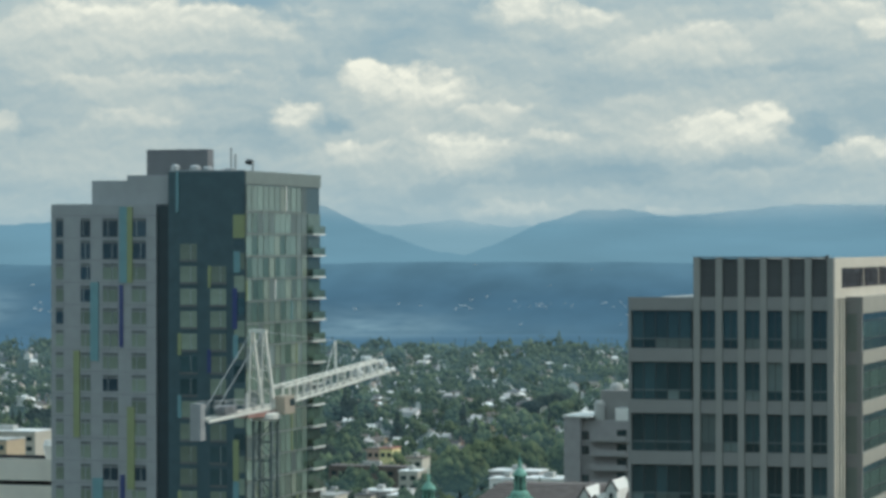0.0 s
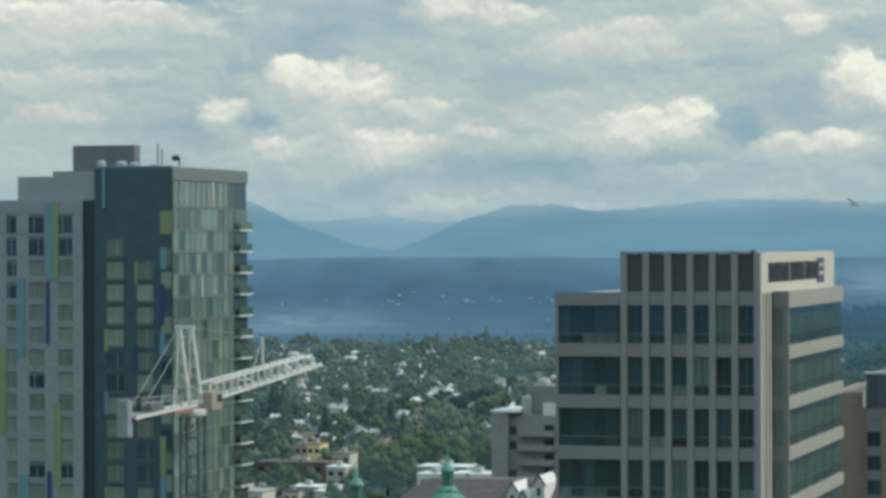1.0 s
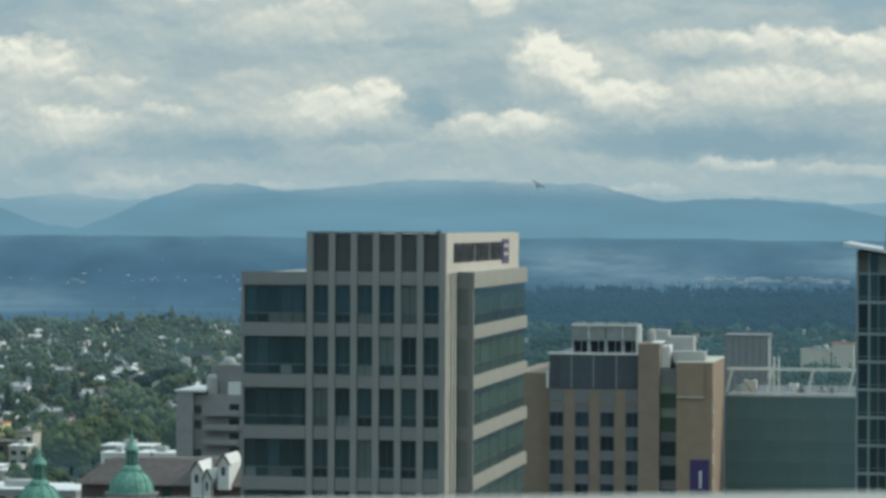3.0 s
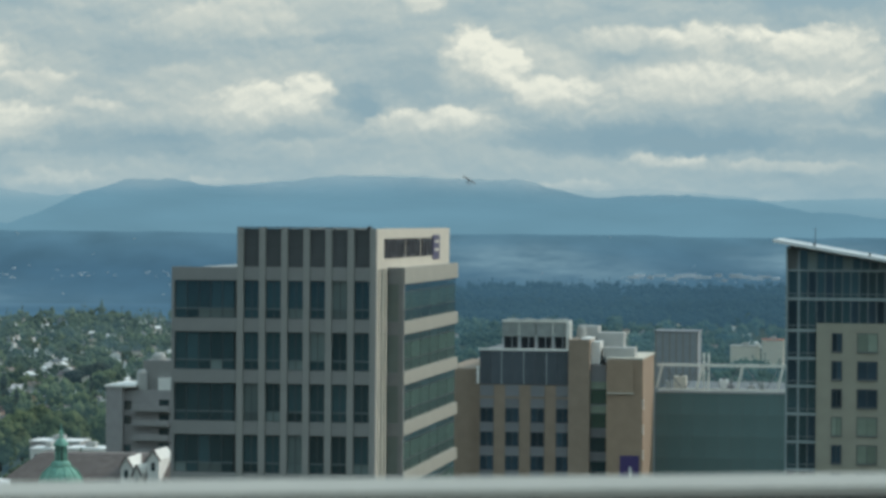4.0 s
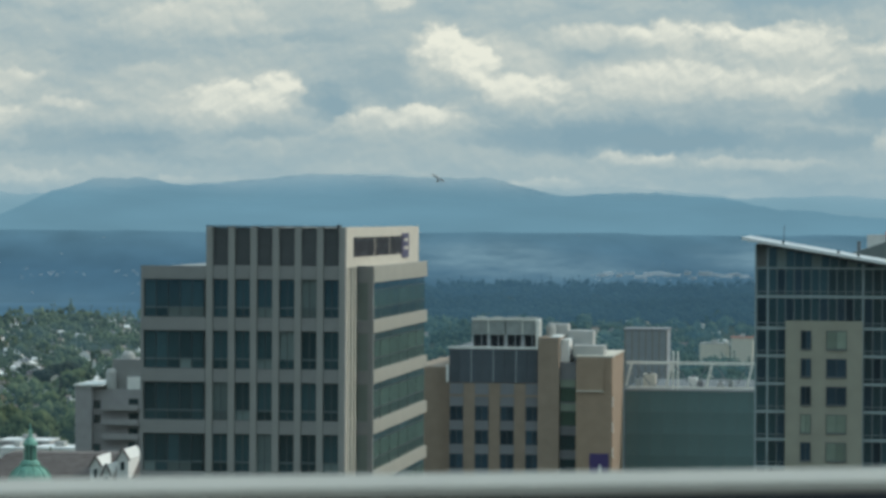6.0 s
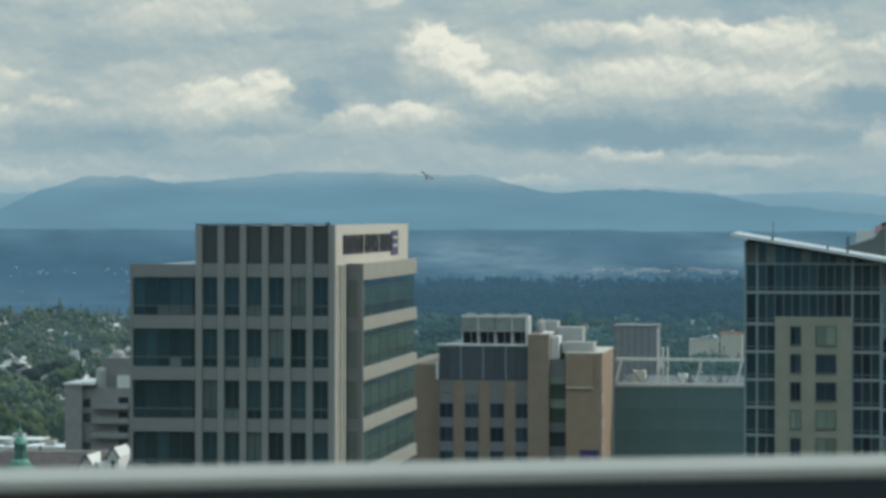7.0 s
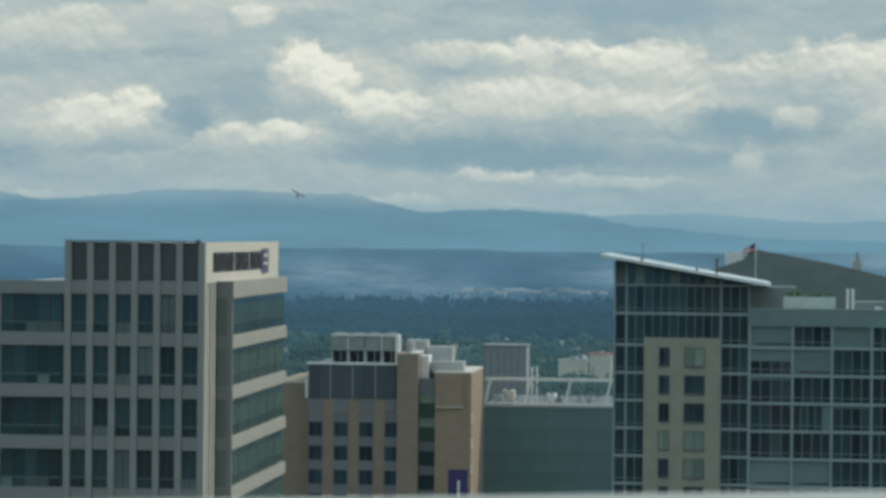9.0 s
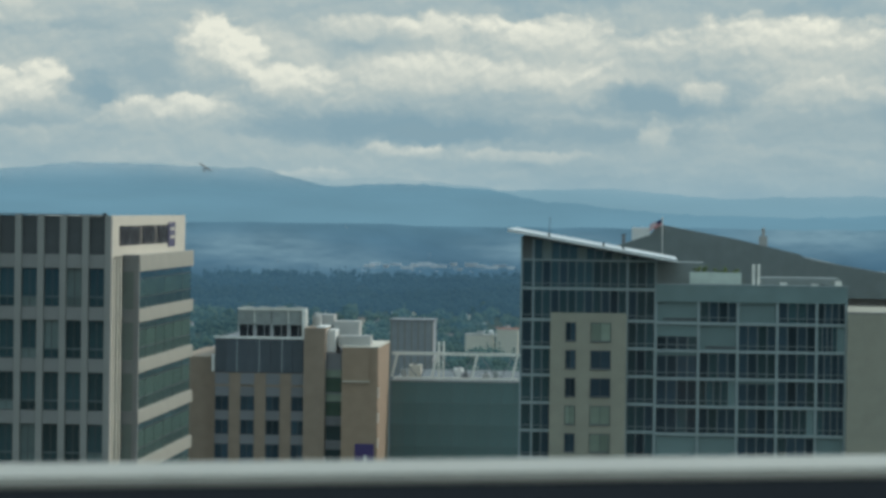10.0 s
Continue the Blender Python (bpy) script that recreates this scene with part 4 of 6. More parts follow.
# ---- tan hospital with cooling towers, glass wing and truss ----
def tan_hospital():
    t = thing("hospital_block", (-57, 540, 0), "tan brick hospital block with dark screens and roof plant", "hospital")
    F, B = 520.0, 560.0
    part("brick_body", boxes((-69.85, -54.9, F + 0.15, B, 0, 34.45)), TAN, t)
    part("side_block", boxes((-76.5, -69.86, F + 3, B, 0, 36.9)), TAN, t)
    part("screen_core", boxes((-69.8, -54.95, F + 0.3, B, 34.46, 40.1)), LOUVRE, t)
    part("screen_coping", boxes((-69.95, -54.85, F - 0.1, F + 0.5, 40.12, 40.5)), WHITE_WALL, t, "pale coping")
    part("side_fin", boxes((-70.25, -69.87, F - 0.4, F + 0.1, 34.6, 37.4)), WHITE_WALL, t)
    for i in range(8):
        w = 14.85 / 8
        piece("screen_panel", (w - 0.06, 0.15, 5.55), (-69.8 + (i + 0.5) * w, F + 0.1, 37.3), DARK_SCREEN, t)
    for x in (-66.1, -62.4, -58.6):
        piece("screen_rib", (0.16, 0.2, 5.55), (x, F + 0.05, 37.3), FRAME, t)
    pitch = 4.24
    for c in range(4):
        x = -68.55 + c * pitch
        for k in range(8):
            z = 29.4 - k * 3.98
            if z < 1.5:
                continue
            w = piece("window", (2.3, 0.1, 2.5), (x, F + 0.11, z), FRAME_DARK, t)
            piece("pane", (1.0, 0.08, 2.3), (x - 0.54, F + 0.08, z), NAVY_GLASS, w)
            piece("pane", (1.0, 0.08, 2.3), (x + 0.54, F + 0.08, z), NAVY_GLASS, w)
            piece("mullion", (0.09, 0.14, 2.4), (x, F + 0.06, z), FRAME_DARK, w)
            piece("spandrel", (2.3, 0.14, 1.58), (x, F + 0.075, z + 1.97), SPANDREL, t)
        piece("spandrel_tall", (2.3, 0.14, 1.9), (x, F + 0.075, 33.45), SPANDREL, t)
    part("stair_pier", boxes((-54.89, -51.4, F - 0.6, F + 12, 0, 42.1)), TAN, t)
    part("stair_pier_cap", boxes((-52.9, -51.2, F + 0.2, F + 11, 42.11, 42.3), (-51.39, -49.9, F + 2, F + 12, 38, 41.7)), WHITE_WALL, t)
    part("recess_wall", boxes((-51.39, -48.4, F + 1.2, F + 20, 0, 37.9)), SPANDREL, t)
    for k in range(8):
        z = 32.6 - k * 3.98
        piece("recess_pane", (2.6, 0.1, 2.4), (-50.0, F + 1.15, z), GLASS_GREEN if k < 2 else GLASS, t)
        piece("recess_pane", (2.6, 0.1, 1.2), (-50.0, F + 1.15, z + 1.9), PALE_GLASS if k < 2 else SPANDREL, t)
    part("corner_block", boxes((-48.6, -42.6, F, F + 24, 0, 38.9)), TAN_SUNLIT, t, "tan brick corner block")
    part("corner_top", boxes((-48.5, -44.0, F - 0.35, F - 0.002, 33.3, 38.7)), TAN_SUNLIT, t)
    part("corner_trim", boxes((-48.55, -43.95, F - 0.42, F - 0.36, 33.2, 33.42), (-48.7, -42.5, F - 0.1, F + 24.1, 38.91, 39.15)), CREAM, t)
    for k in range(7):
        piece("corner_notch", (0.25, 0.3, 1.6), (-42.55, F + 0.5, 31.5 - k * 4.2), WHITE_WALL, t)
    # roof boxes
    for x0, x1, y, z0, z1 in ((-50.8, -46.5, F + 8, 38.92, 43.0), (-49.5, -44.2, F + 3, 38.92, 40.7), (-53.6, -50.9, F + 9, 38.0, 44.0)):
        part("roof_box", boxes((x0, x1, y, y + 5, z0, z1)), ROOFING, t)
    part("tank", lathe(bmesh.new(), [(0.8, 42.1), (0.8, 43.6), (0.55, 44.2), (0.15, 44.4)], -53.5, F + 7, 14), ROOFING, t)
    banner = part("banner", boxes((-46.29, -43.1, F - 0.12, F - 0.04, 14.0, 23.0)), PURPLE, t, "purple banner")
    cu = bpy.data.curves.new("banner_numeral", "FONT")
    cu.body, cu.size, cu.extrude, cu.align_x = "1", 4.2, 0.02, "CENTER"
    cu.materials.append(WHITE_WALL)
    num = new("banner_numeral", cu)
    num.parent = t
    num.matrix_basis = Matrix.Translation(Vector((-44.55, F - 0.16, 18.3)) - t.location) @ pose(0, 0, 0, 90, 0, 0)
    # cooling towers
    for i in range(4):
        c = thing("cooling_tower", (-65.2 + i * 2.85, F + 6, 40.1), "white roof cooling tower on dark legs", "cooling tower", "cooling towers on the roof")
        x = -65.2 + i * 2.85
        part("fan_box", boxes((x - 1.41, x + 1.41, F + 4.5, F + 8, 42.3, 45.0)), PALE_BOX, c)
        for a in (-1.3, 1.3):
            piece("leg", (0.2, 0.2, 2.5), (x + a, F + 4.7, 41.35), STEEL, c)
        piece("stay", (0.12, 0.12, 2.4), (x + 0.2, F + 4.8, 41.35), FRAME, c)
        # near-black block in place of the shade between the legs
        part("intake", boxes((x - 1.12, x + 1.12, F + 5.2, F + 8, 40.1, 42.58)), SHADE_AND_SOIL, c, "dark air intake")
        part("top_rail", boxes((x - 1.4, x + 1.4, F + 4.3, F + 4.5, 44.75, 45.15)), WHITE_STEEL, c)
        part("fan_ring", lathe(bmesh.new(), [(0.9, 45.0), (0.95, 45.25), (0.8, 45.3)], x, F + 6.4, 14), PALE_BOX, c)
        piece("seam_post", (0.14, 0.1, 2.4), (x + 1.42, F + 4.42, 43.8), WHITE_STEEL if i != 1 else FRAME_DARK, c)
    p = thing("roof_pipe", (-55.2, F + 5, 40.1), "white insulated roof pipe bent at the top", "pipe")
    part("riser", lathe(bmesh.new(), [(0.5, 40.1), (0.5, 44.6), (0.3, 45.2)], -55.3, F + 4.2, 12), WHITE_STEEL, p)


# tan brick lightened in its colour for the corner's sunlit side
TAN_SUNLIT = mat("tan_brick_sunlit", (0.36, 0.265, 0.19), 0.9, var=0.1, bump=0.3)
PALE_BOX = mat("weathered_plant", (0.29, 0.315, 0.30), 0.7, var=0.25, scale=0.8)
tan_hospital()


def glass_wing():
    t = thing("glass_wing", (-30, 525, 0), "dark teal glass hospital wing under a steel roof truss", "building")
    F = 544.2
    part("wing_core", boxes((-42.4, -8, F + 0.3, F + 40, 0, 32.2)), LOUVRE, t)
    for k in range(9):
        z = 32.2 - (k + 0.5) * 3.75
        for i in range(16):
            w = 34.2 / 16
            piece("curtain_pane", (w - 0.05, 0.08, 3.7), (-42.3 + (i + 0.5) * w, F + 0.2, z), TEAL, t)
    part("wing_coping", boxes((-42.45, -8, F + 0.05, F + 0.6, 32.22, 32.45)), STEEL, t)
    part("wing_roof", boxes((-42.3, -8.1, F + 0.7, F + 39, 32.21, 32.3)), LOUVRE, t)
    tr = thing("roof_truss", (-30, F + 0.5, 32.6), "pale steel roof truss screen", "truss")
    part("top_chord", boxes((-42.2, -14, F + 0.2, F + 0.7, 36.75, 37.25)), WHITE_STEEL, tr)
    part("bottom_chord", boxes((-41.9, -14, F + 0.25, F + 0.65, 32.61, 32.95)), WHITE_STEEL, tr)
    for k in range(5):
        x = -42.2 + 6.95 * k
        part("post", beam(bmesh.new(), (x, F + 0.45, 32.95), (x + 0.9, F + 0.45, 36.75), 0.42), WHITE_STEEL, tr)
        if k < 4:
            part("brace", beam(bmesh.new(), (x + 1.4, F + 0.5, 36.75), (x + 4.4, F + 0.5, 32.95), 0.16), SPANDREL, tr)
            part("brace", beam(bmesh.new(), (x + 7.2, F + 0.5, 36.75), (x + 5.0, F + 0.5, 32.95), 0.16), SPANDREL, tr)
    for x in (-34.2, -33.4):
        part("vent_stack", beam(bmesh.new(), (x, F + 3, 32.3), (x, F + 3, 39.0), 0.34), WHITE_STEEL, tr)
    for x, w, h, m in ((-38.6, 2.2, 2.4, CREAM), (-40.6, 0.9, 1.6, ROOFING), (-31.0, 1.5, 1.9, WHITE_WALL), (-29.7, 1.0, 1.1, SPANDREL), (-26.2, 1.2, 1.0, ROOFING), (-24.4, 0.9, 1.4, PALE_BOX), (-19.0, 1.3, 1.6, STEEL)):
        b = thing("roof_unit", (x, F + 8, 32.3), "pale boxy roof unit beside the truss", "roof unit", "roof units")
        part("casing", boxes((x - w / 2, x + w / 2, F + 6, F + 9, 32.31, 32.31 + h)), m, b)
        part("cowl", lathe(bmesh.new(), [(w * 0.2, 32.31 + h), (w * 0.25, 32.5 + h), (w * 0.1, 32.7 + h)], x, F + 7.5, 10), FRAME_DARK, b)


TEAL = mat("teal_curtain_glass", (0.138, 0.215, 0.215), 0.12, var=0.3, scale=0.06, rnd=0.03, spec=0.5)
glass_wing()


# ---- condominium with a sloping roof ----
def condominium():
    t = thing("condominium", (5, 345, 0), "glass and tan stone condominium under a thin sloping roof", "apartment building")
    F, B, fl = 336.0, 362.0, 2.955
    part("glass_core", boxes((-12.3, 2.0, F + 0.4, B, 0, 55.6), (2.0, 22.3, F + 0.4, B, 0, 53.0)), LOUVRE, t)
    # upper storey under the wing
    bm = prism(bmesh.new(), [(-12.3, 55.61), (2.0, 55.61), (2.0, 57.0), (-12.3, 59.3)], F + 0.4, B - 6)
    part("attic_core", bm, LOUVRE, t)
    bm = prism(bmesh.new(), [(-13.75, 59.75), (4.2, 56.75), (4.25, 57.05), (-13.75, 60.08)], F - 2.0, B - 4)
    part("sloping_roof", bm, WING, t, "thin pale sloping roof")
    for x in (-9.4, -3.6, -1.5):
        part("roof_light", lathe(bmesh.new(), [(0.12, 60.05 - (x + 13.75) * 0.169), (0.12, 60.35 - (x + 13.75) * 0.169), (0.05, 60.45 - (x + 13.75) * 0.169)], x, F - 1.5, 8), FRAME_DARK, t)
    part("mast", beam(bmesh.new(), (-9.4, F + 2, 58.9), (-9.4, F + 2, 61.3), 0.07), FRAME_DARK, t)

    def glazing(x0, x1, z0, z1, n, dark=0.85, rail=True):
        w = (x1 - x0) / n
        for i in range(n):
            m = NAVY_GLASS if rng.random() < dark else GLASS
            piece("pane", (w - 0.1, 0.06, z1 - z0 - 0.1), (x0 + (i + 0.5) * w, F + 0.3, (z0 + z1) / 2), m, t)
            piece("mullion", (0.11, 0.16, z1 - z0), (x0 + i * w + 0.05, F + 0.22, (z0 + z1) / 2), FRAME_MID, t)
        if rail:
            piece("sill_rail", (x1 - x0, 0.14, 0.1), ((x0 + x1) / 2, F + 0.23, z0 + 0.55), FRAME_MID, t)

    # floor lines, downwards from the wing's underside
    lines = [56.75, 53.75] + [50.4 - fl * k + 0 for k in range(17)]
    for k, (z1, z0) in enumerate(zip(lines, lines[1:])):
        if z0 < 0:
            break
        glazing(-12.25, -11.1, z0, z1, 1, 0.3)
        glazing(-11.0, -9.15 if k > 1 else -1.1, z0, z1, 2 if k > 1 else 11, 0.3)
        glazing(-0.95, 1.9, z0, z1, 3, 0.4)
        for x0, x1 in ((-12.35, -9.1 if k > 1 else -1.0), (-1.0, 2.0)):
            piece("floor_line", (x1 - x0, 0.3, 0.32), ((x0 + x1) / 2, F + 0.2, z0), CONDO_FRAME, t)
    # attic glazing follows the slope
    for i in range(14):
        x = -11.0 + i * 0.93
        top = 59.55 - (x + 13.75 + 0.46) * 0.168
        piece("attic_pane", (0.84, 0.06, round(top - 56.9, 1)), (x + 0.46, F + 0.3, 56.8 + (top - 56.9) / 2), BLIND if i % 4 == 1 else GLASS, t)
        piece("attic_mullion", (0.09, 0.14, round(top - 56.8, 1)), (x, F + 0.22, 56.8 + (top - 56.8) / 2), FRAME_MID, t)
    piece("floor_line", (14.3, 0.3, 0.18), (-5.2, F + 0.2, 56.78), CONDO_FRAME, t)
    for x, z in ((-12.3, 59.2), (-11.05, 59.0), (-1.02, 57.3), (1.97, 56.9)):
        part("corner_post", boxes((x - 0.09, x + 0.09, F + 0.0, F + 0.3, 0, z)), CONDO_FRAME, t)
    # tan stone tower with punched windows
    part("stone_front", boxes((-9.12, -1.02, F - 0.5, F + 0.39, 0, 51.2)), TAN_STONE, t, "tan stone front")
    for k in range(16):
        z = 49.15 - k * fl
        if z < 2:
            break
        for x, w in ((-6.95, 1.0), (-3.75, 2.05)):
            o = piece("window", (w + 0.12, 0.1, 2.1), (x, F - 0.52, z), FRAME_DARK, t)
            m = PALE_GLASS if (w > 2 and k in (0, 3, 4, 7, 9)) or (k == 3) else NAVY_GLASS
            piece("pane", (w / 2 - 0.06, 0.05, 1.9), (x - w / 4, F - 0.56, z), m, o)
            piece("pane", (w / 2 - 0.06, 0.05, 1.9), (x + w / 4, F - 0.56, z), m, o)
            piece("window_sill", (w, 0.12, 0.18), (x, F - 0.57, z - 0.95), LOUVRE, o)
    # balconied glass front
    part("terrace_band", boxes((2.0, 22.3, F - 0.1, F + 0.39, 52.55, 54.35)), SPAND_TEAL, t, "teal glass terrace band")
    part("terrace_coping", boxes((1.95, 22.4, F - 0.15, F + 0.45, 54.352, 54.47)), CONDO_FRAME, t)
    xs = (2.05, 6.6, 10.75, 14.93, 19.1, 22.2)
    solid = {(0, 0), (2, 0), (1, 1), (0, 5), (1, 5), (4, 5), (4, 7), (3, 8), (0, 9), (2, 10), (1, 12)}
    half = {(1, 0): 0.5, (0, 1): 1.3, (4, 1): 0.9, (0, 2): 0.35, (2, 3): 0.3}
    k = 0
    z1 = 53.2
    while z1 - fl > 0:
        z0 = z1 - fl
        for i in range(5):
            x0, x1 = xs[i] + 0.06, xs[i + 1] - 0.06
            if (i, k) in solid:
                piece("blind_panel", (x1 - x0, 0.08, fl - 0.25), ((x0 + x1) / 2, F + 0.28, (z0 + z1) / 2), SPAND_TEAL, t)
                if k % 2 or i == 0:
                    piece("low_vent", (x1 - x0 - 0.6, 0.1, 0.25), ((x0 + x1) / 2 + 0.4, F + 0.25, z0 + 0.42), FRAME_DARK, t)
            elif (i, k) in ((1, 3), (3, 4), (4, 1)):
                glazing(x0, x1 - 0.9, z0 + 0.1, z1 - 0.12, 4, 0.6)
                piece("blind_panel", (0.85, 0.08, fl - 0.25), (x1 - 0.45, F + 0.28, (z0 + z1) / 2), SPAND_TEAL, t)
            else:
                drop = half.get((i, k), 0)
                glazing(x0, x1, z0 + 0.1, z1 - 0.12 - drop, 4, 0.75)
                if drop:
                    piece("blind_panel", (x1 - x0, 0.08, drop - 0.05), ((x0 + x1) / 2, F + 0.28, z1 - 0.13 - drop / 2), SPAND_TEAL, t)
        piece("floor_line", (20.3, 0.34, 0.32), (12.15, F + 0.16, z0), CONDO_FRAME, t)
        z1, k = z0, k + 1
    for x in xs:
        piece("front_post", (0.3, 0.3, 53.0), (x, F + 0.1, 26.5), CONDO_FRAME, t)
    part("stone_wing", boxes((22.3, 40, F - 1.0, B, 0, 51.6)), TAN_STONE, t, "tan stone wing")
    part("stone_wing_coping", boxes((22.25, 40, F - 1.05, F - 0.5, 51.602, 51.75)), CONCRETE, t)
    # roof terrace
    part("terrace_deck", boxes((2.05, 22.2, F + 0.5, B, 53.002, 53.3)), ROOFING, t)
    part("terrace_house", boxes((2.05, 7.2, F + 8, F + 16, 53.302, 56.6)), DARK_ROOF, t)
    part("terrace_store", boxes((13.5, 22.2, F + 12, F + 18, 53.302, 55.0)), DARK_ROOF, t)
    part("glass_screen", boxes((5.6, 11.1, F + 1.2, F + 1.3, 54.0, 55.7)), PALE_SCREEN, t, "pale frosted glass screen")
    for x in (12.4, 12.95):
        piece("terrace_post", (0.3, 0.3, 3.4), (x, F + 2, 54.9), WHITE_STEEL, t)
    for x, h, m in ((3.0, 0.5, FRAME_DARK), (4.2, 0.45, FRAME_DARK), (15.6, 1.1, WHITE_WALL), (18.9, 0.8, WHITE_WALL), (21.4, 1.5, WHITE_STEEL), (19.8, 0.6, FRAME_DARK)):
        o = thing("terrace_planter", (x, F + 1.6, 53.3), "small planter box on the roof terrace", "planter", "planters on the terrace")
        part("box", boxes((x - 0.35, x + 0.35, F + 1.3, F + 1.9, 53.302, 54.2 + h * 0.5)), m, o)
        part("soil", boxes((x - 0.3, x + 0.3, F + 1.35, F + 1.85, 54.2 + h * 0.5, 54.25 + h * 0.5)), SHADE_AND_SOIL, o)
    for x in (6.4, 7.3, 8.6, 9.4, 10.6):
        leafy_bush("terrace_shrub", x, F + 2.2, 53.3, 2.7 + rng.random() * 0.6, 0.7)


WING = mat("pale_metal_roof", (0.72, 0.74, 0.74), 0.35, 0.3, var=0.1)
CONDO_FRAME = mat("teal_grey_aluminium", (0.31, 0.37, 0.375), 0.5, 0.2, var=0.1)
FRAME_MID = mat("grey_mullion", (0.175, 0.212, 0.222), 0.5, 0.2, var=0.08)
SPAND_TEAL = mat("teal_back_painted_glass", (0.18, 0.25, 0.25), 0.15, var=0.12, scale=0.4, rnd=0.15, spec=0.5)
PALE_SCREEN = mat("frosted_screen", (0.55, 0.62, 0.56), 0.4, var=0.15, scale=1)


# ---- plants ----
def clump_mesh(points):
    """Uneven eight-sided leaf clumps: rows of x, y, z, radius."""
    p = np.asarray(points, dtype=np.float64)
    g = np.random.default_rng(3)
    base = np.array([(1, 0, 0), (-1, 0, 0), (0, 1, 0), (0, -1, 0), (0, 0, 1), (0, 0, -1)], dtype=np.float64)
    faces = np.array([(0, 2, 4), (2, 1, 4), (1, 3, 4), (3, 0, 4), (2, 0, 5), (1, 2, 5), (3, 1, 5), (0, 3, 5)])
    n = len(p)
    v = base[None] * g.uniform(0.6, 1.35, (n, 6, 1)) + g.uniform(-0.3, 0.3, (n, 6, 3))
    v = v * p[:, None, 3:4] + p[:, None, :3]
    f = faces[None] + 6 * np.arange(n)[:, None, None]
    return v.reshape(-1, 3), f.reshape(-1, 3)


def mesh_np(name, v, f, material):
    me = bpy.data.meshes.new(name)
    me.vertices.add(len(v)), me.loops.add(f.size), me.polygons.add(len(f))
    me.vertices.foreach_set("co", v.astype(np.float32).ravel())
    me.loops.foreach_set("vertex_index", f.astype(np.int32).ravel())
    me.polygons.foreach_set("loop_start", np.arange(0, f.size, f.shape[1], dtype=np.int32))
    me.materials.append(material)
    me.update(calc_edges=True)
    return me


def crown_points(r, x, y, z, h, w, conifer, n, clump=1.0):
    out = []
    for _ in range(n):
        if conifer:
            u = r.random() ** 1.4
            rad = w * 0.5 * (1 - u) * (0.45 + 0.55 * r.random()) + 0.1
            a = r.random() * 6.283
            out.append((x + rad * math.cos(a), y + rad * math.sin(a), z + h * (0.12 + 0.86 * u), clump * w * (0.2 - 0.12 * u) * (0.7 + 0.6 * r.random())))
        else:
            a, u = r.random() * 6.283, r.random() * 2 - 1
            rad = (0.62 + 0.38 * r.random()) * w * 0.5
            q = math.sqrt(1 - u * u)
            out.append((x + rad * q * math.cos(a), y + rad * q * math.sin(a), z + h * 0.6 + u * h * 0.36 * (0.7 + 0.4 * r.random()), clump * w * 0.17 * (0.6 + 0.8 * r.random())))
    return out


def tree(name, label, x, y, z, h, w, conifer, material, n=70, group=""):
    t = thing(name, (x, y, z), label, "tree", group)
    bm = lathe(bmesh.new(), [(0.035 * h, z - 0.3), (0.02 * h, z + h * 0.4), (0.008 * h, z + h * 0.8)], x, y, 7)
    part("trunk", bm, BARK, t)
    if not conifer:
        bm = bmesh.new()
        for k in range(5):
            a = k * 1.26 + rng.random()
            beam(bm, (x, y, z + h * 0.35), (x + math.cos(a) * w * 0.3, y + math.sin(a) * w * 0.3, z + h * (0.55 + 0.2 * rng.random())), 0.02 * h)
        part("limb", bm, BARK, t)
    v, f = clump_mesh(crown_points(rng, x, y, z, h, w, conifer, n, 0.55))
    ob = new("crown", mesh_np("crown", v, f, material))
    ob.parent, ob.location = t, -Vector((x, y, z))


def leafy_bush(name, x, y, z, h, w):
    o = thing(name, (x, y, z), "small green shrub in a tub on the roof terrace", "shrub", "terrace shrubs")
    part("tub", lathe(bmesh.new(), [(w * 0.3, z), (w * 0.36, z + 0.9)], x, y, 10), CONCRETE, o)
    v, f = clump_mesh([(x + rng.gauss(0, w * 0.22), y + rng.gauss(0, w * 0.22), z + 0.9 + rng.random() * (h - 1.0), 0.16) for _ in range(24)])
    ob = new("leaves", mesh_np("leaves", v, f, LEAF_LIGHT))
    ob.parent, ob.location = o, -Vector((x, y, z))


condominium()


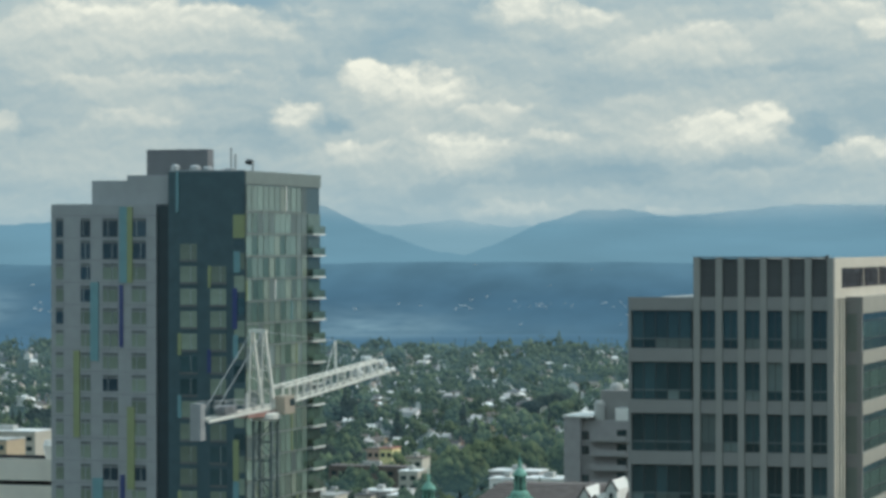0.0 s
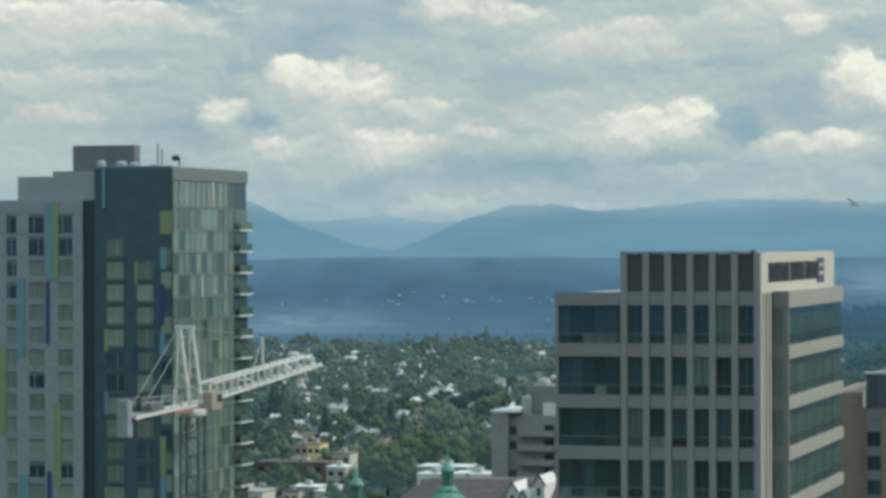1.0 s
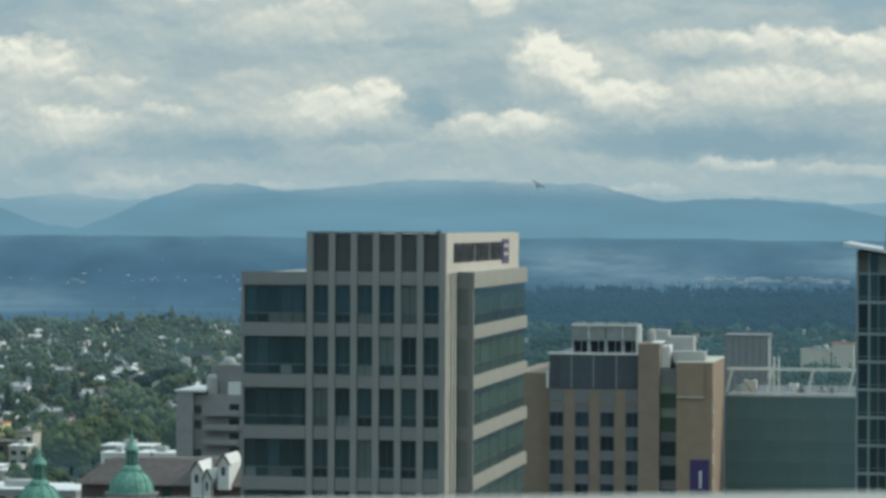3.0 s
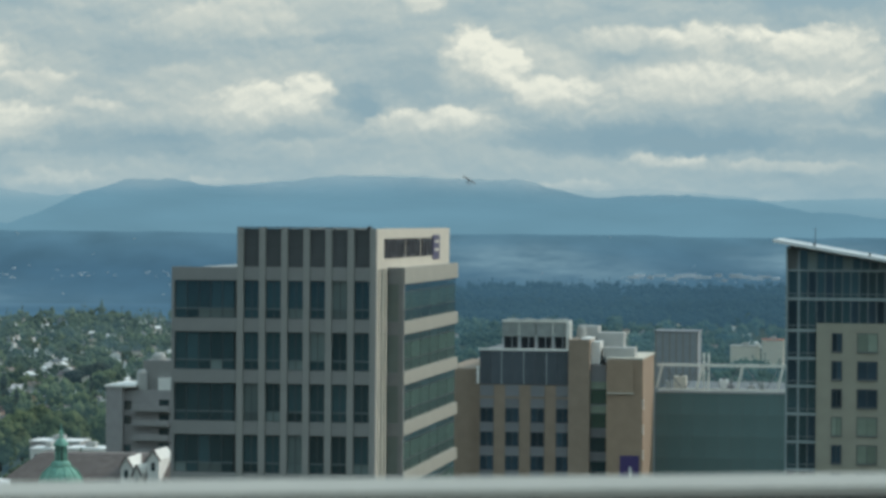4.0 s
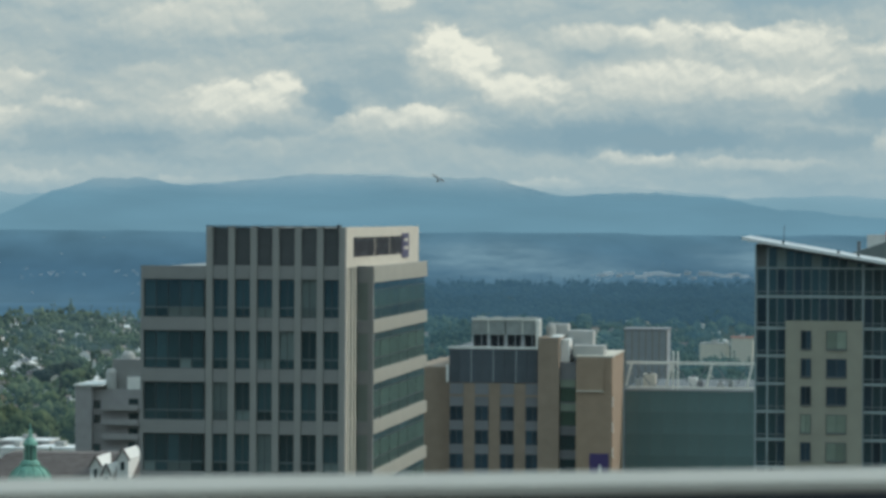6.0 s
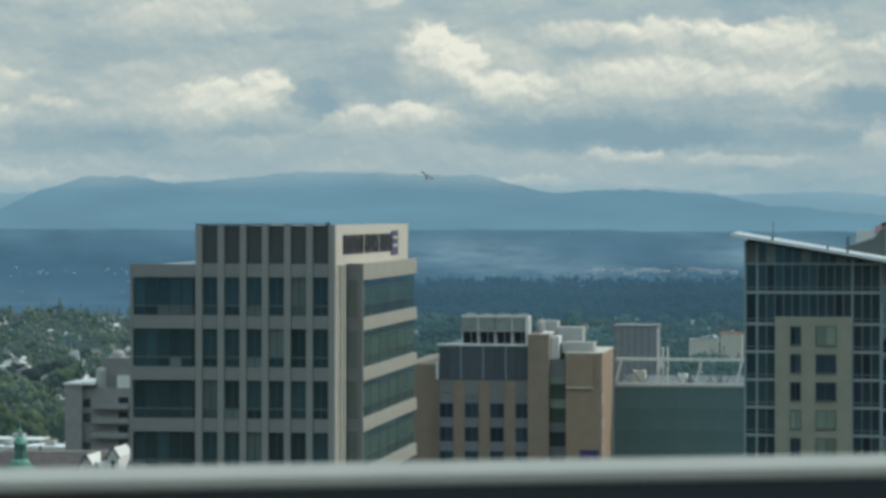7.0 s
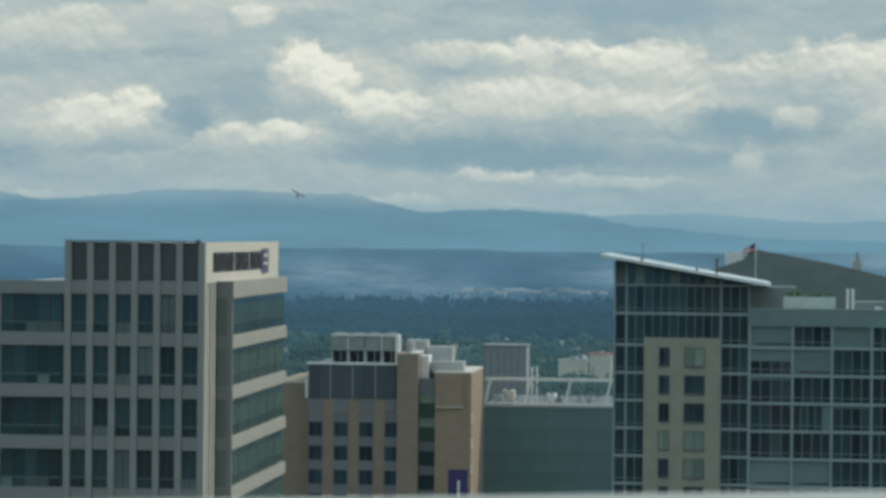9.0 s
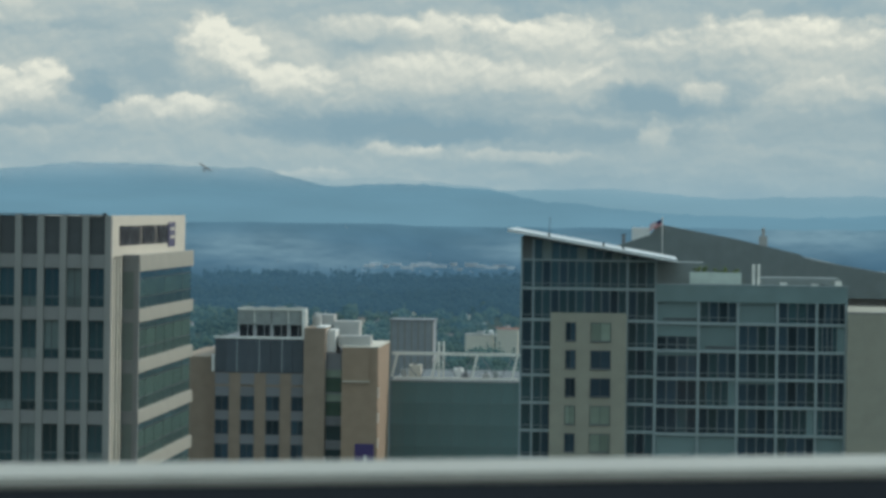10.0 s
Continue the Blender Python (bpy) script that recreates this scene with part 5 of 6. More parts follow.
# ---- dark roofed hall behind the condominium ----
def roof_hall():
    t = thing("roofed_hall", (14, 395, 0), "large dark sloping metal roof over a grey hall", "building")
    part("hall_wall", boxes((-2.4, 60, 382, 420, 0, 52.0)), GREY_WALL, t)
    bm = prism(bmesh.new(), [(-2.6, 52), (60, 52.0), (60, 52.3), (29.8, 55.1), (20.2, 56.7), (19.5, 57.2), (12, 58.9), (2.8, 60.55), (2.2, 60.2), (1.5, 59.3), (-2.6, 57.9)], 380, 384)
    part("roof_slope", bm, DARK_ROOF, t)
    bm = prism(bmesh.new(), [(-2.6, 52), (60, 52.0), (60, 52.2), (29.8, 54.8), (12, 58.5), (2.8, 60.2), (1.5, 59.0), (-2.6, 57.6)], 384.01, 418)
    part("roof_back", bm, DARK_ROOF, t)
    for i in range(30):
        x = -2.0 + i * 1.05
        top = float(np.interp(x, (-2.6, 1.5, 2.8, 12, 19.5, 29.8), (57.8, 59.2, 60.45, 58.8, 57.1, 55.0)))
        piece("standing_seam", (0.05, 0.03, round(top - 52.2, 1)), (x, 379.99, 52.1 + (top - 52.2) / 2), DARK_ROOF, t)
    part("roof_house", boxes((-0.7, 1.5, 380.6, 383, 57.2, 60.15)), WHITE_WALL, t)
    part("flue", lathe(bmesh.new(), [(0.2, 57.0), (0.2, 59.2), (0.3, 59.3)], -1.7, 385.5, 8), SPANDREL, t)
    part("roof_vent", boxes((14.6, 15.6, 381, 382.2, 57.2, 59.3), (14.9, 15.3, 381.2, 381.6, 59.3, 60.3)), ROOFING, t)
    p = thing("flagpole", (2.95, 379.5, 59.6), "pale flagpole with a striped red, white and blue flag", "flagpole")
    part("pole", lathe(bmesh.new(), [(0.07, 52.3), (0.05, 61.35), (0.1, 61.4), (0.04, 61.5)], 2.95, 379.5, 8), WHITE_STEEL, p)

    def ripple(u):
        return 379.5 + 0.12 * math.sin(u * 5.0)

    def strip(s0, s1, u0, u1):
        bm = bmesh.new()
        n = 8
        rows = []
        for k in range(n + 1):
            u = u0 + (u1 - u0) * k / n
            x, sag = 2.9 - 1.45 * u, -0.75 * u
            rows.append([bm.verts.new((x, ripple(u) + dy, 61.25 + sag - s * 0.75)) for dy in (0, 0.02) for s in (s0, s1)])
        for a, b in zip(rows, rows[1:]):
            for i, j in ((0, 1), (1, 3), (3, 2), (2, 0)):
                bm.faces.new((a[i], a[j], b[j], b[i]))
        return bm
    for k in range(7):
        part("stripe", strip(k / 7, (k + 1) / 7, 0.42 if k < 4 else 0.0, 1.0), FLAG_RED if k % 2 == 0 else FLAG_WHITE, p)
    part("canton", strip(0, 4 / 7, 0.0, 0.42), FLAG_BLUE, p, "dark blue canton")


roof_hall()


# ---- grey apartment block, church domes, brown roofs ----
def grey_block():
    t = thing("apartment_block", (-146, 610, 0), "grey concrete apartment block with stacked balconies", "apartment building")
    F = 600.0
    part("wall", boxes((-154.2, -150.9, F, F + 18, -4, 28.6), (-150.89, -138, F + 1.6, F + 18, -4, 28.0)), GREY_WALL, t)
    part("stair_head", boxes((-147.5, -139, F + 3, F + 12, 28.01, 33.8)), CONCRETE, t)
    part("roof_edge", boxes((-154.4, -148.6, F - 0.3, F + 17, 28.61, 29.0)), WHITE_WALL, t)
    part("white_head", boxes((-144.2, -141, F + 1.7, F + 3, 28.02, 30.4)), WHITE_WALL, t)
    part("drum", lathe(bmesh.new(), [(1.1, 28.01), (1.1, 31.3), (0.7, 32.0)], -147.6, F + 2.5, 14), ROOFING, t)
    part("arch", lathe(bmesh.new(), [(1.4, 33.8), (1.35, 34.6), (1.0, 35.1), (0.3, 35.3)], -145.0, F + 6, 16), ROOFING, t)
    for k in range(11):
        z = 24.0 - k * 2.85
        o = piece("balcony", (7.2, 1.7, 0.25), (-145.2, F + 0.8, z), CONCRETE, t)
        piece("guard", (7.1, 0.14, 0.95), (-145.2, F + 0.0, z + 0.6), GREY_WALL, o)
        piece("door_glass", (2.0, 0.08, 1.9), (-142.9, F + 1.57, z + 1.25), GLASS, o)
        if k % 3 != 2:
            w = piece("window", (1.45, 0.06, 1.7), (-150.2, F + 1.58, z + 1.0), FRAME_DARK, t)
            piece("pane", (1.25, 0.1, 1.5), (-150.2, F + 1.53, z + 1.0), GLASS, w)


grey_block()


def church_dome(x, y, top):
    t = thing("church_dome", (x, y, top - 10), "green copper church dome with a lantern and finial", "dome", "twin church domes")
    part("drum", lathe(bmesh.new(), [(3.5, 0), (3.5, top - 9.6), (3.8, top - 9.4), (3.8, top - 9.1)], x, y, 24), CONCRETE, t)
    prof = [(3.25, top - 9.1)]
    for k in range(9):
        a = k / 8 * 1.38
        prof.append((3.15 * math.cos(a) + 0.05, top - 9.0 + 3.2 * math.sin(a)))
    part("cupola", lathe(bmesh.new(), prof, x, y, 24), COPPER, t)
    for k in range(12):
        a = k * math.pi / 6
        bm = bmesh.new()
        for (r0, z0), (r1, z1) in zip(prof[1:], prof[2:]):
            beam(bm, (x + (r0 + 0.03) * math.cos(a), y + (r0 + 0.03) * math.sin(a), z0), (x + (r1 + 0.03) * math.cos(a), y + (r1 + 0.03) * math.sin(a), z1), 0.16)
        part("rib", bm, COPPER, t)
    part("lantern_base", lathe(bmesh.new(), [(1.45, top - 5.95), (1.3, top - 5.55), (1.0, top - 5.3)], x, y, 16), COPPER, t)
    for k in range(8):
        a = k * math.pi / 4
        piece("lantern_post", (0.24, 0.24, 2.1), (x + 0.75 * math.cos(a), y + 0.75 * math.sin(a), top - 4.3), COPPER, t)
    part("lantern_core", lathe(bmesh.new(), [(0.55, top - 5.3), (0.55, top - 3.25)], x, y, 12), FRAME_DARK, t)
    part("lantern_cap", lathe(bmesh.new(), [(1.1, top - 3.25), (1.1, top - 3.0), (0.75, top - 2.5), (0.3, top - 2.1), (0.22, top - 1.5), (0.3, top - 1.3), (0.1, top - 0.9), (0.05, top)], x, y, 14), COPPER, t)


church_dome(-116.93, 430, 32.9)
church_dome(-130.42, 430, 30.65)


def brown_house():
    t = thing("gabled_apartments", (-125, 490, 0), "apartment house with brown shingle roof and white gabled dormers", "apartment building")
    part("wall", boxes((-139, -113.0, 481, 499, 0, 20.6)), BROWN_WALL, t)
    bm = bmesh.new()
    v = [bm.verts.new(p) for p in ((-140, 480, 20.5), (-112.4, 480, 20.5), (-112.4, 500, 20.5), (-140, 500, 20.5), (-136.3, 488, 24.1), (-114.5, 488, 24.2), (-114.5, 493, 24.2), (-136.3, 493, 24.1))]
    for q in ((0, 1, 5, 4), (1, 2, 6, 5), (2, 3, 7, 6), (3, 0, 4, 7), (4, 5, 6, 7), (3, 2, 1, 0)):
        bm.faces.new([v[i] for i in q])
    part("roof", bm, BROWN_ROOF, t, "brown shingle roof")
    for i in range(10):
        u = (i + 0.5) / 10
        part("shingle_course", beam(bmesh.new(), (-140 + 3.7 * u, 480 + 8 * u - 0.03, 20.52 + 3.6 * u), (-112.4 - 2.1 * u, 480 + 8 * u - 0.03, 20.52 + 3.7 * u), 0.1), BROWN_ROOF, t)
    for x, w, top in ((-119.7, 1.7, 24.4), (-118.0, 1.1, 23.2), (-115.4, 1.8, 25.6)):
        z0 = top - 5.5
        bm = prism(bmesh.new(), [(x - w / 2, z0), (x + w / 2, z0), (x + w / 2, top - 1.5), (x, top), (x - w / 2, top - 1.5)], 478.6, 488)
        d = part("dormer", bm, WHITE_WALL, t, "white gabled dormer")
        piece("pane", (w * 0.35, 0.06, 1.3), (x, 478.58, top - 2.6), GLASS, d)
        for g in (-1, 1):
            part("eave", beam(bmesh.new(), (x, 478.5, top + 0.12), (x + g * (w / 2 + 0.25), 478.5, top - 1.7), 0.35, 0.2), BROWN_ROOF, d)
    for x in (-127.4, -125.1):
        piece("window_pane", (1.3, 0.3, 1.3), (x, 480.9, 19.4), GLASS, t)


BROWN_WALL = mat("brown_siding", (0.15, 0.125, 0.11), 0.9, var=0.15)
brown_house()


def garage():
    t = thing("parking_garage", (-205, 445, 0), "cream parking garage with long dark openings", "garage")
    for k in range(8):
        z = 30.0 if k == 0 else 29.3 - k * 3.3
        low = 3.3 if k == 0 else 2.6
        part("parapet_band", boxes((-225, -190, 440, 440.4, z - low, z)), SUNLIT_BAND, t)
        part("deck", boxes((-225, -190, 440.41, 462, z - 2.3, z - 1.95)), CONCRETE, t)
        for i in range(6):
            piece("column", (0.5, 0.5, 1.3), (-224 + i * 6, 441.5, z - 2.96), CONCRETE, t)
    # near-black wall paints the shade behind the openings
    part("back_wall", boxes((-225, -190, 462.01, 462.4, 0, 29.0)), SHADE_AND_SOIL, t)
    part("satellite_dish", lathe(bmesh.new(), [(0.2, 27.8), (0.9, 31.0), (1.1, 31.9), (0.7, 32.7)], -194.6, 443, 14), WHITE_WALL, t)


garage()


# ---- flat-roofed blocks in the town ----
def flat_block(x, y, w, d, top, wall, roof, label, stories=2, piers=0):
    z = land(x, y) - 1
    t = thing("low_building", (x, y, z), label, "building", "low town buildings")
    part("wall", boxes((x - w / 2, x + w / 2, y, y + d, z, top)), wall, t)
    part("roof", boxes((x - w / 2 - 0.3, x + w / 2 + 0.3, y - 0.3, y + d, top + 0.002, top + 0.4)), roof, t)
    if not piers:
        part("roof_unit", boxes((x - w * 0.1, x + w * 0.12, y + d * 0.3, y + d * 0.6, top + 0.402, top + 1.9)), ROOFING, t)
    n = max(2, int(w / 4))
    for i in range(n):
        for k in range(stories):
            zz = top - 2.2 - k * 3.3
            piece("window_pane", (min(2.0, w / n * 0.6), 0.1, 1.5), (x - w / 2 + (i + 0.5) * w / n, y - 0.03, zz), GLASS, t)
    for i in range(piers):
        piece("pier", (0.5, 0.3, 14.0), (x - w / 2 + 0.3 + i * (w - 0.6) / max(1, piers - 1), y - 0.1, top - 7.2), CONCRETE, t)


HOUSE_RED = mat("red_tile_roof", (0.42, 0.19, 0.15), 0.9, var=0.1)
WHITE_ROOF = mat("white_roof", (0.80, 0.80, 0.78), 0.7, var=0.06)
PINK = mat("pink_stucco", (0.52, 0.38, 0.32), 0.85, var=0.08)
for row in (
    (-237, 900, 13, 12, -6.6, WHITE_WALL, WHITE_ROOF, "white flat-roofed building beside trees", 1),
    (-251, 905, 9, 10, -7.2, WHITE_WALL, WHITE_ROOF, "white flat-roofed building beside trees", 1),
    (-263, 960, 16, 12, -9.0, GREY_WALL, WHITE_ROOF, "grey building with a white roof", 1),
    (-281, 900, 10, 14, -12.5, HOUSE_WALLS[1], WHITE_ROOF, "white flat-roofed building with window bays", 2),
    (-299, 870, 13, 12, -10.5, HOUSE_WALLS[1], ROOFING, "beige flat-roofed building with window bays", 2),
    (-238, 760, 34, 20, -5.6, GREY_WALL, WHITE_ROOF, "long building with a white flat roof", 2),
    (-420, 900, 20, 14, 2.0, HOUSE_WALLS[3], ROOFING, "tan flat-roofed apartment building", 3),
    (-440, 960, 26, 14, 1.0, HOUSE_WALLS[1], WHITE_ROOF, "beige flat-roofed building with a white roof", 3),
    (-405, 1000, 18, 14, -8.0, GREY_WALL, ROOFING, "grey flat-roofed apartment building", 3),
    (-351.5, 1105, 5, 10, -12.2, YELLOW_WALL, HOUSE_RED, "yellow stucco house with a red roof", 1),
    (-358, 1110, 5, 10, -12.6, PINK, HOUSE_ROOFS[1], "pink stucco house with a brown roof", 1),
    (-342, 1108, 7, 10, -15.6, HOUSE_WALLS[1], HOUSE_ROOFS[1], "cream house with a brown roof", 2),
    (-352, 1085, 30, 10, -17.5, BROWN_WALL, BROWN_ROOF, "brown apartment row with a brown roof", 2),
    (-329, 1060, 7, 10, -17.0, HOUSE_WALLS[1], HOUSE_ROOFS[2], "cream house with a grey roof", 2),
    (-60.6, 850, 11.6, 14, 31.7, HOUSE_WALLS[2], SPANDREL, "grey mid-rise building with pale piers", 0, 7),
    (-94.5, 1900, 17, 14, -13.5, HOUSE_WALLS[1], ROOFING, "long white building beside trees", 0),
    (-77.5, 1895, 13, 14, -9.5, HOUSE_WALLS[1], HOUSE_RED, "cream building with a red tile roof", 0),
    (-45, 1980, 24, 14, -7.0, HOUSE_WALLS[1], WHITE_ROOF, "beige building with a pale roof beside trees", 0),
):
    flat_block(*row)
lot = random.Random(31)
for k in range(44):
    az, r = lot.uniform(-20.5, -12.6), lot.uniform(800, 1000)
    x, y = r * math.sin(radians(az)), r * math.cos(radians(az))
    i = lot.randrange(6)
    flat_block(x, y, lot.uniform(4, 10), lot.uniform(6, 11), lot.uniform(-17.0, -11.5) + (r - 900) * -0.02, (HOUSE_WALLS[0], HOUSE_WALLS[1], GREY_WALL, HOUSE_WALLS[2], WHITE_WALL, HOUSE_WALLS[4])[i],
               lot.choice((WHITE_ROOF, ROOFING, HOUSE_ROOFS[0], HOUSE_ROOFS[2], BROWN_ROOF)), ("white", "beige", "grey", "blue-grey", "white", "brown")[i] + " flat-roofed town building among trees", 1)


# ---- light aircraft over the hills ----
def aircraft():
    x, y, z = -331.8, 2400.0, 90.8
    t = thing("light_aircraft", (x, y, z), "small dark high-winged aircraft flying over the hills", "aircraft")
    m = FRAME_DARK
    q = Matrix.Translation((x, y, z)) @ pose(0, 0, 0, 38, 30, 20)
    bm = bmesh.new()
    lathe(bm, [(0.15, -4), (0.5, -2), (0.75, 1.2), (0.6, 2.6), (0.2, 3.2)], 0, 0, 10)
    bm.transform(q @ pose(0, 0, 0, -90, 0, 0))
    part("fuselage", bm, m, t)
    for name, b in (("wing", (-5.5, 5.5, 0.0, 1.7, 0.7, 0.95)), ("tailplane", (-1.8, 1.8, -4.0, -3.1, 0.1, 0.2)), ("fin", (-0.08, 0.08, -4.1, -3.0, 0.1, 1.6))):
        bm = boxes(b)
        bm.transform(q)
        part(name, bm, m, t)


aircraft()


# ---- houses on the slope ----
def house_model(i):
    wall, roof = HOUSE_WALLS[i % len(HOUSE_WALLS)], HOUSE_ROOFS[(i * 2 + i // 5) % len(HOUSE_ROOFS)]
    tone = ("white", "beige", "grey", "tan", "brown", "pale")[i % 6]
    w, d, h, p = 4.8 + (i % 4) * 0.9, 6.2 + (i % 3) * 1.2, 3.2 + (i % 3) * 0.7, 1.3 + (i % 2) * 0.7
    t = thing("house", (0, 0, -300 - i * 30), f"{tone} painted wooden house with a pitched roof among trees", "house", "houses on the slope")
    z = t.location.z
    flat = i % 5 == 4
    part("wall", prism(bmesh.new(), [(-w / 2, z - 2), (w / 2, z - 2), (w / 2, z + h)] + ([] if flat else [(0, z + h + p)]) + [(-w / 2, z + h)], -d / 2, d / 2), wall, t)
    if flat:
        bm = boxes((-w / 2 - 0.3, w / 2 + 0.3, -d / 2 - 0.3, d / 2 + 0.3, z + h + 0.002, z + h + 0.4))
    else:
        bm = prism(bmesh.new(), [(-w / 2 - 0.6, z + h - 0.15), (0, z + h + p + 0.02), (w / 2 + 0.6, z + h - 0.15), (w / 2 + 0.6, z + h + 0.1), (0, z + h + p + 0.3), (-w / 2 - 0.6, z + h + 0.1)], -d / 2 - 0.5, d / 2 + 0.5)
    part("roof", bm, roof, t)
    for x, zz in ((-w * 0.25, 1.6), (w * 0.25, 1.6), (-w * 0.22, h - 1.1), (w * 0.22, h - 1.1)):
        piece("window", (1.3, 0.12, 1.3), (x, -d / 2 - 0.03, z + zz), GLASS, t)
    part("chimney", boxes((w * 0.2, w * 0.2 + 0.8, 0.5, 1.3, z + h, z + h + p + 0.7)), HOUSE_WALLS[4], t)
    return t


def slope_spots(r, count, r0, r1, a0, a1, keep):
    out = []
    while len(out) < count:
        rad = math.sqrt(r.uniform(r0 * r0, r1 * r1))
        a = radians(r.uniform(a0, a1))
        x, y = rad * math.sin(a), rad * math.cos(a)
        if keep(x, y):
            out.append((x, y))
    return out


models = [house_model(i) for i in range(12)]
spots = []
pick = random.Random(21)
grid = set()


def roomy(x, y):
    key = (int(x // 15), int(y // 19))
    if key in grid or (-370 < x < -335 and y < 1135):
        return False
    grid.add(key)
    return True


near = slope_spots(pick, 250, 1010, 1900, -27, -12, roomy)
for k, (x, y) in enumerate(near):
    m = models[k % 12]
    q = pose(x, y, land(x, y) + 0.3, 0, 0, pick.choice((0, 0, 90, 90, 180, 270)) + pick.uniform(-4, 4))
    if k < 12:
        m.matrix_basis = q
    else:
        copy_thing(m, q)


def joined_houses(name, rows, label):
    vs, fs, base = [], [], 0
    mats = [HOUSE_WALLS[0], HOUSE_WALLS[2], HOUSE_WALLS[1], HOUSE_ROOFS[0], HOUSE_ROOFS[2], HOUSE_ROOFS[1]]
    idx = []
    for x, y in rows:
        z = land(x, y) - 1
        w, d, h, p = pick.uniform(3, 7.5), pick.uniform(4, 8), pick.uniform(4, 6.5), pick.uniform(0.8, 2.2)
        a = radians(pick.choice((0, 90)) + pick.uniform(-5, 5))
        c, s = math.cos(a), math.sin(a)
        pts = [(-w, -d, 0), (w, -d, 0), (w, d, 0), (-w, d, 0), (-w, -d, h), (w, -d, h), (w, d, h), (-w, d, h), (0, -d, h + p), (0, d, h + p)]
        vs += [(x + 0.5 * (u * c - v * s), y + 0.5 * (u * s + v * c), z + t) for u, v, t in pts]
        fs += [tuple(base + q for q in f) for f in ((0, 1, 5, 4), (2, 3, 7, 6), (1, 2, 6, 5), (3, 0, 4, 7), (4, 5, 8), (6, 7, 9), (5, 6, 9, 8), (7, 4, 8, 9))]
        k = pick.randrange(3)
        j = 3 + pick.randrange(3)
        idx += [k] * 6 + [j] * 2
        base += 10
    me = bpy.data.meshes.new(name)
    me.from_pydata(vs, [], fs)
    for m in mats:
        me.materials.append(m)
    me.polygons.foreach_set("material_index", idx)
    tagged(new(name, me), label, "houses", kind="stuff")


joined_houses("distant_houses", slope_spots(pick, 230, 1150, 1850, -28, -11.5, roomy) + slope_spots(pick, 700, 1850, 2640, -28, -10, roomy) + slope_spots(pick, 150, 1750, 2560, -10, 4, roomy), "small pale houses scattered over the wooded slope")

# ---- trees ----
forest = random.Random(5)
pts = []
for x, y in slope_spots(forest, 170, 800, 1000, -25, -12, lambda x, y: True) + slope_spots(forest, 3700, 1000, 2680, -28, -9, lambda x, y: True):
    con = forest.random() < 0.22
    h = forest.uniform(7, 19) if con else 3.5 + 11.0 * forest.random() ** 2.0
    pts += crown_points(forest, x, y, land(x, y), h, h * (0.42 if con else forest.uniform(0.8, 1.15)), con, 24 if y > 1700 else 40, 0.78)
v, f = clump_mesh(pts)
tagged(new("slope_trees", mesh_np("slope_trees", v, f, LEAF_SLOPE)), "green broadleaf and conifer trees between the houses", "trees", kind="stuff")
pts = []
for x, y in slope_spots(forest, 1900, 1650, 2600, -9.5, 5, lambda x, y: True) + slope_spots(forest, 90, 1835, 1885, -3.4, -1.0, lambda x, y: True):
    con = forest.random() < 0.2
    h = forest.uniform(7, 14) if con else 3.5 + 8.0 * forest.random() ** 1.6
    pts += crown_points(forest, x, y, land(x, y), h, h * (0.42 if con else forest.uniform(0.8, 1.2)), con, 20)
v, f = clump_mesh(pts)
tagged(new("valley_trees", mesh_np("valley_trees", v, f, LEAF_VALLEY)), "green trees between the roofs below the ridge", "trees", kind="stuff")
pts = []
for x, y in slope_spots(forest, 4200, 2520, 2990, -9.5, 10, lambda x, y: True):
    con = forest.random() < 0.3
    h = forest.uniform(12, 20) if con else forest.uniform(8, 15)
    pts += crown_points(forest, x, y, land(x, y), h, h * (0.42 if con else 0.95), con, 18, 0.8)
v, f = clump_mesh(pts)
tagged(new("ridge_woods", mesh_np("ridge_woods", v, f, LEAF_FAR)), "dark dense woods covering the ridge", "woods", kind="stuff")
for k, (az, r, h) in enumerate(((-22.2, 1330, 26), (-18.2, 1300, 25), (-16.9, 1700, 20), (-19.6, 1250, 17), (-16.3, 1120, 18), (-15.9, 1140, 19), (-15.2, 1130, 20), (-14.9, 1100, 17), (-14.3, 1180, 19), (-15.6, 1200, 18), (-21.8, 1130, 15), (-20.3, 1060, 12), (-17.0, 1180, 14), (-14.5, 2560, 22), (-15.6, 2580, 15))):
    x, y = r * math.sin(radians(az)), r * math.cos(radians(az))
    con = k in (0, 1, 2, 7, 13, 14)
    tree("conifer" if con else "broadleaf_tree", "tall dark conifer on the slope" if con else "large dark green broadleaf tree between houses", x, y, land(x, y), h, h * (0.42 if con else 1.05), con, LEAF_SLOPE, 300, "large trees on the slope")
stand = random.Random(17)
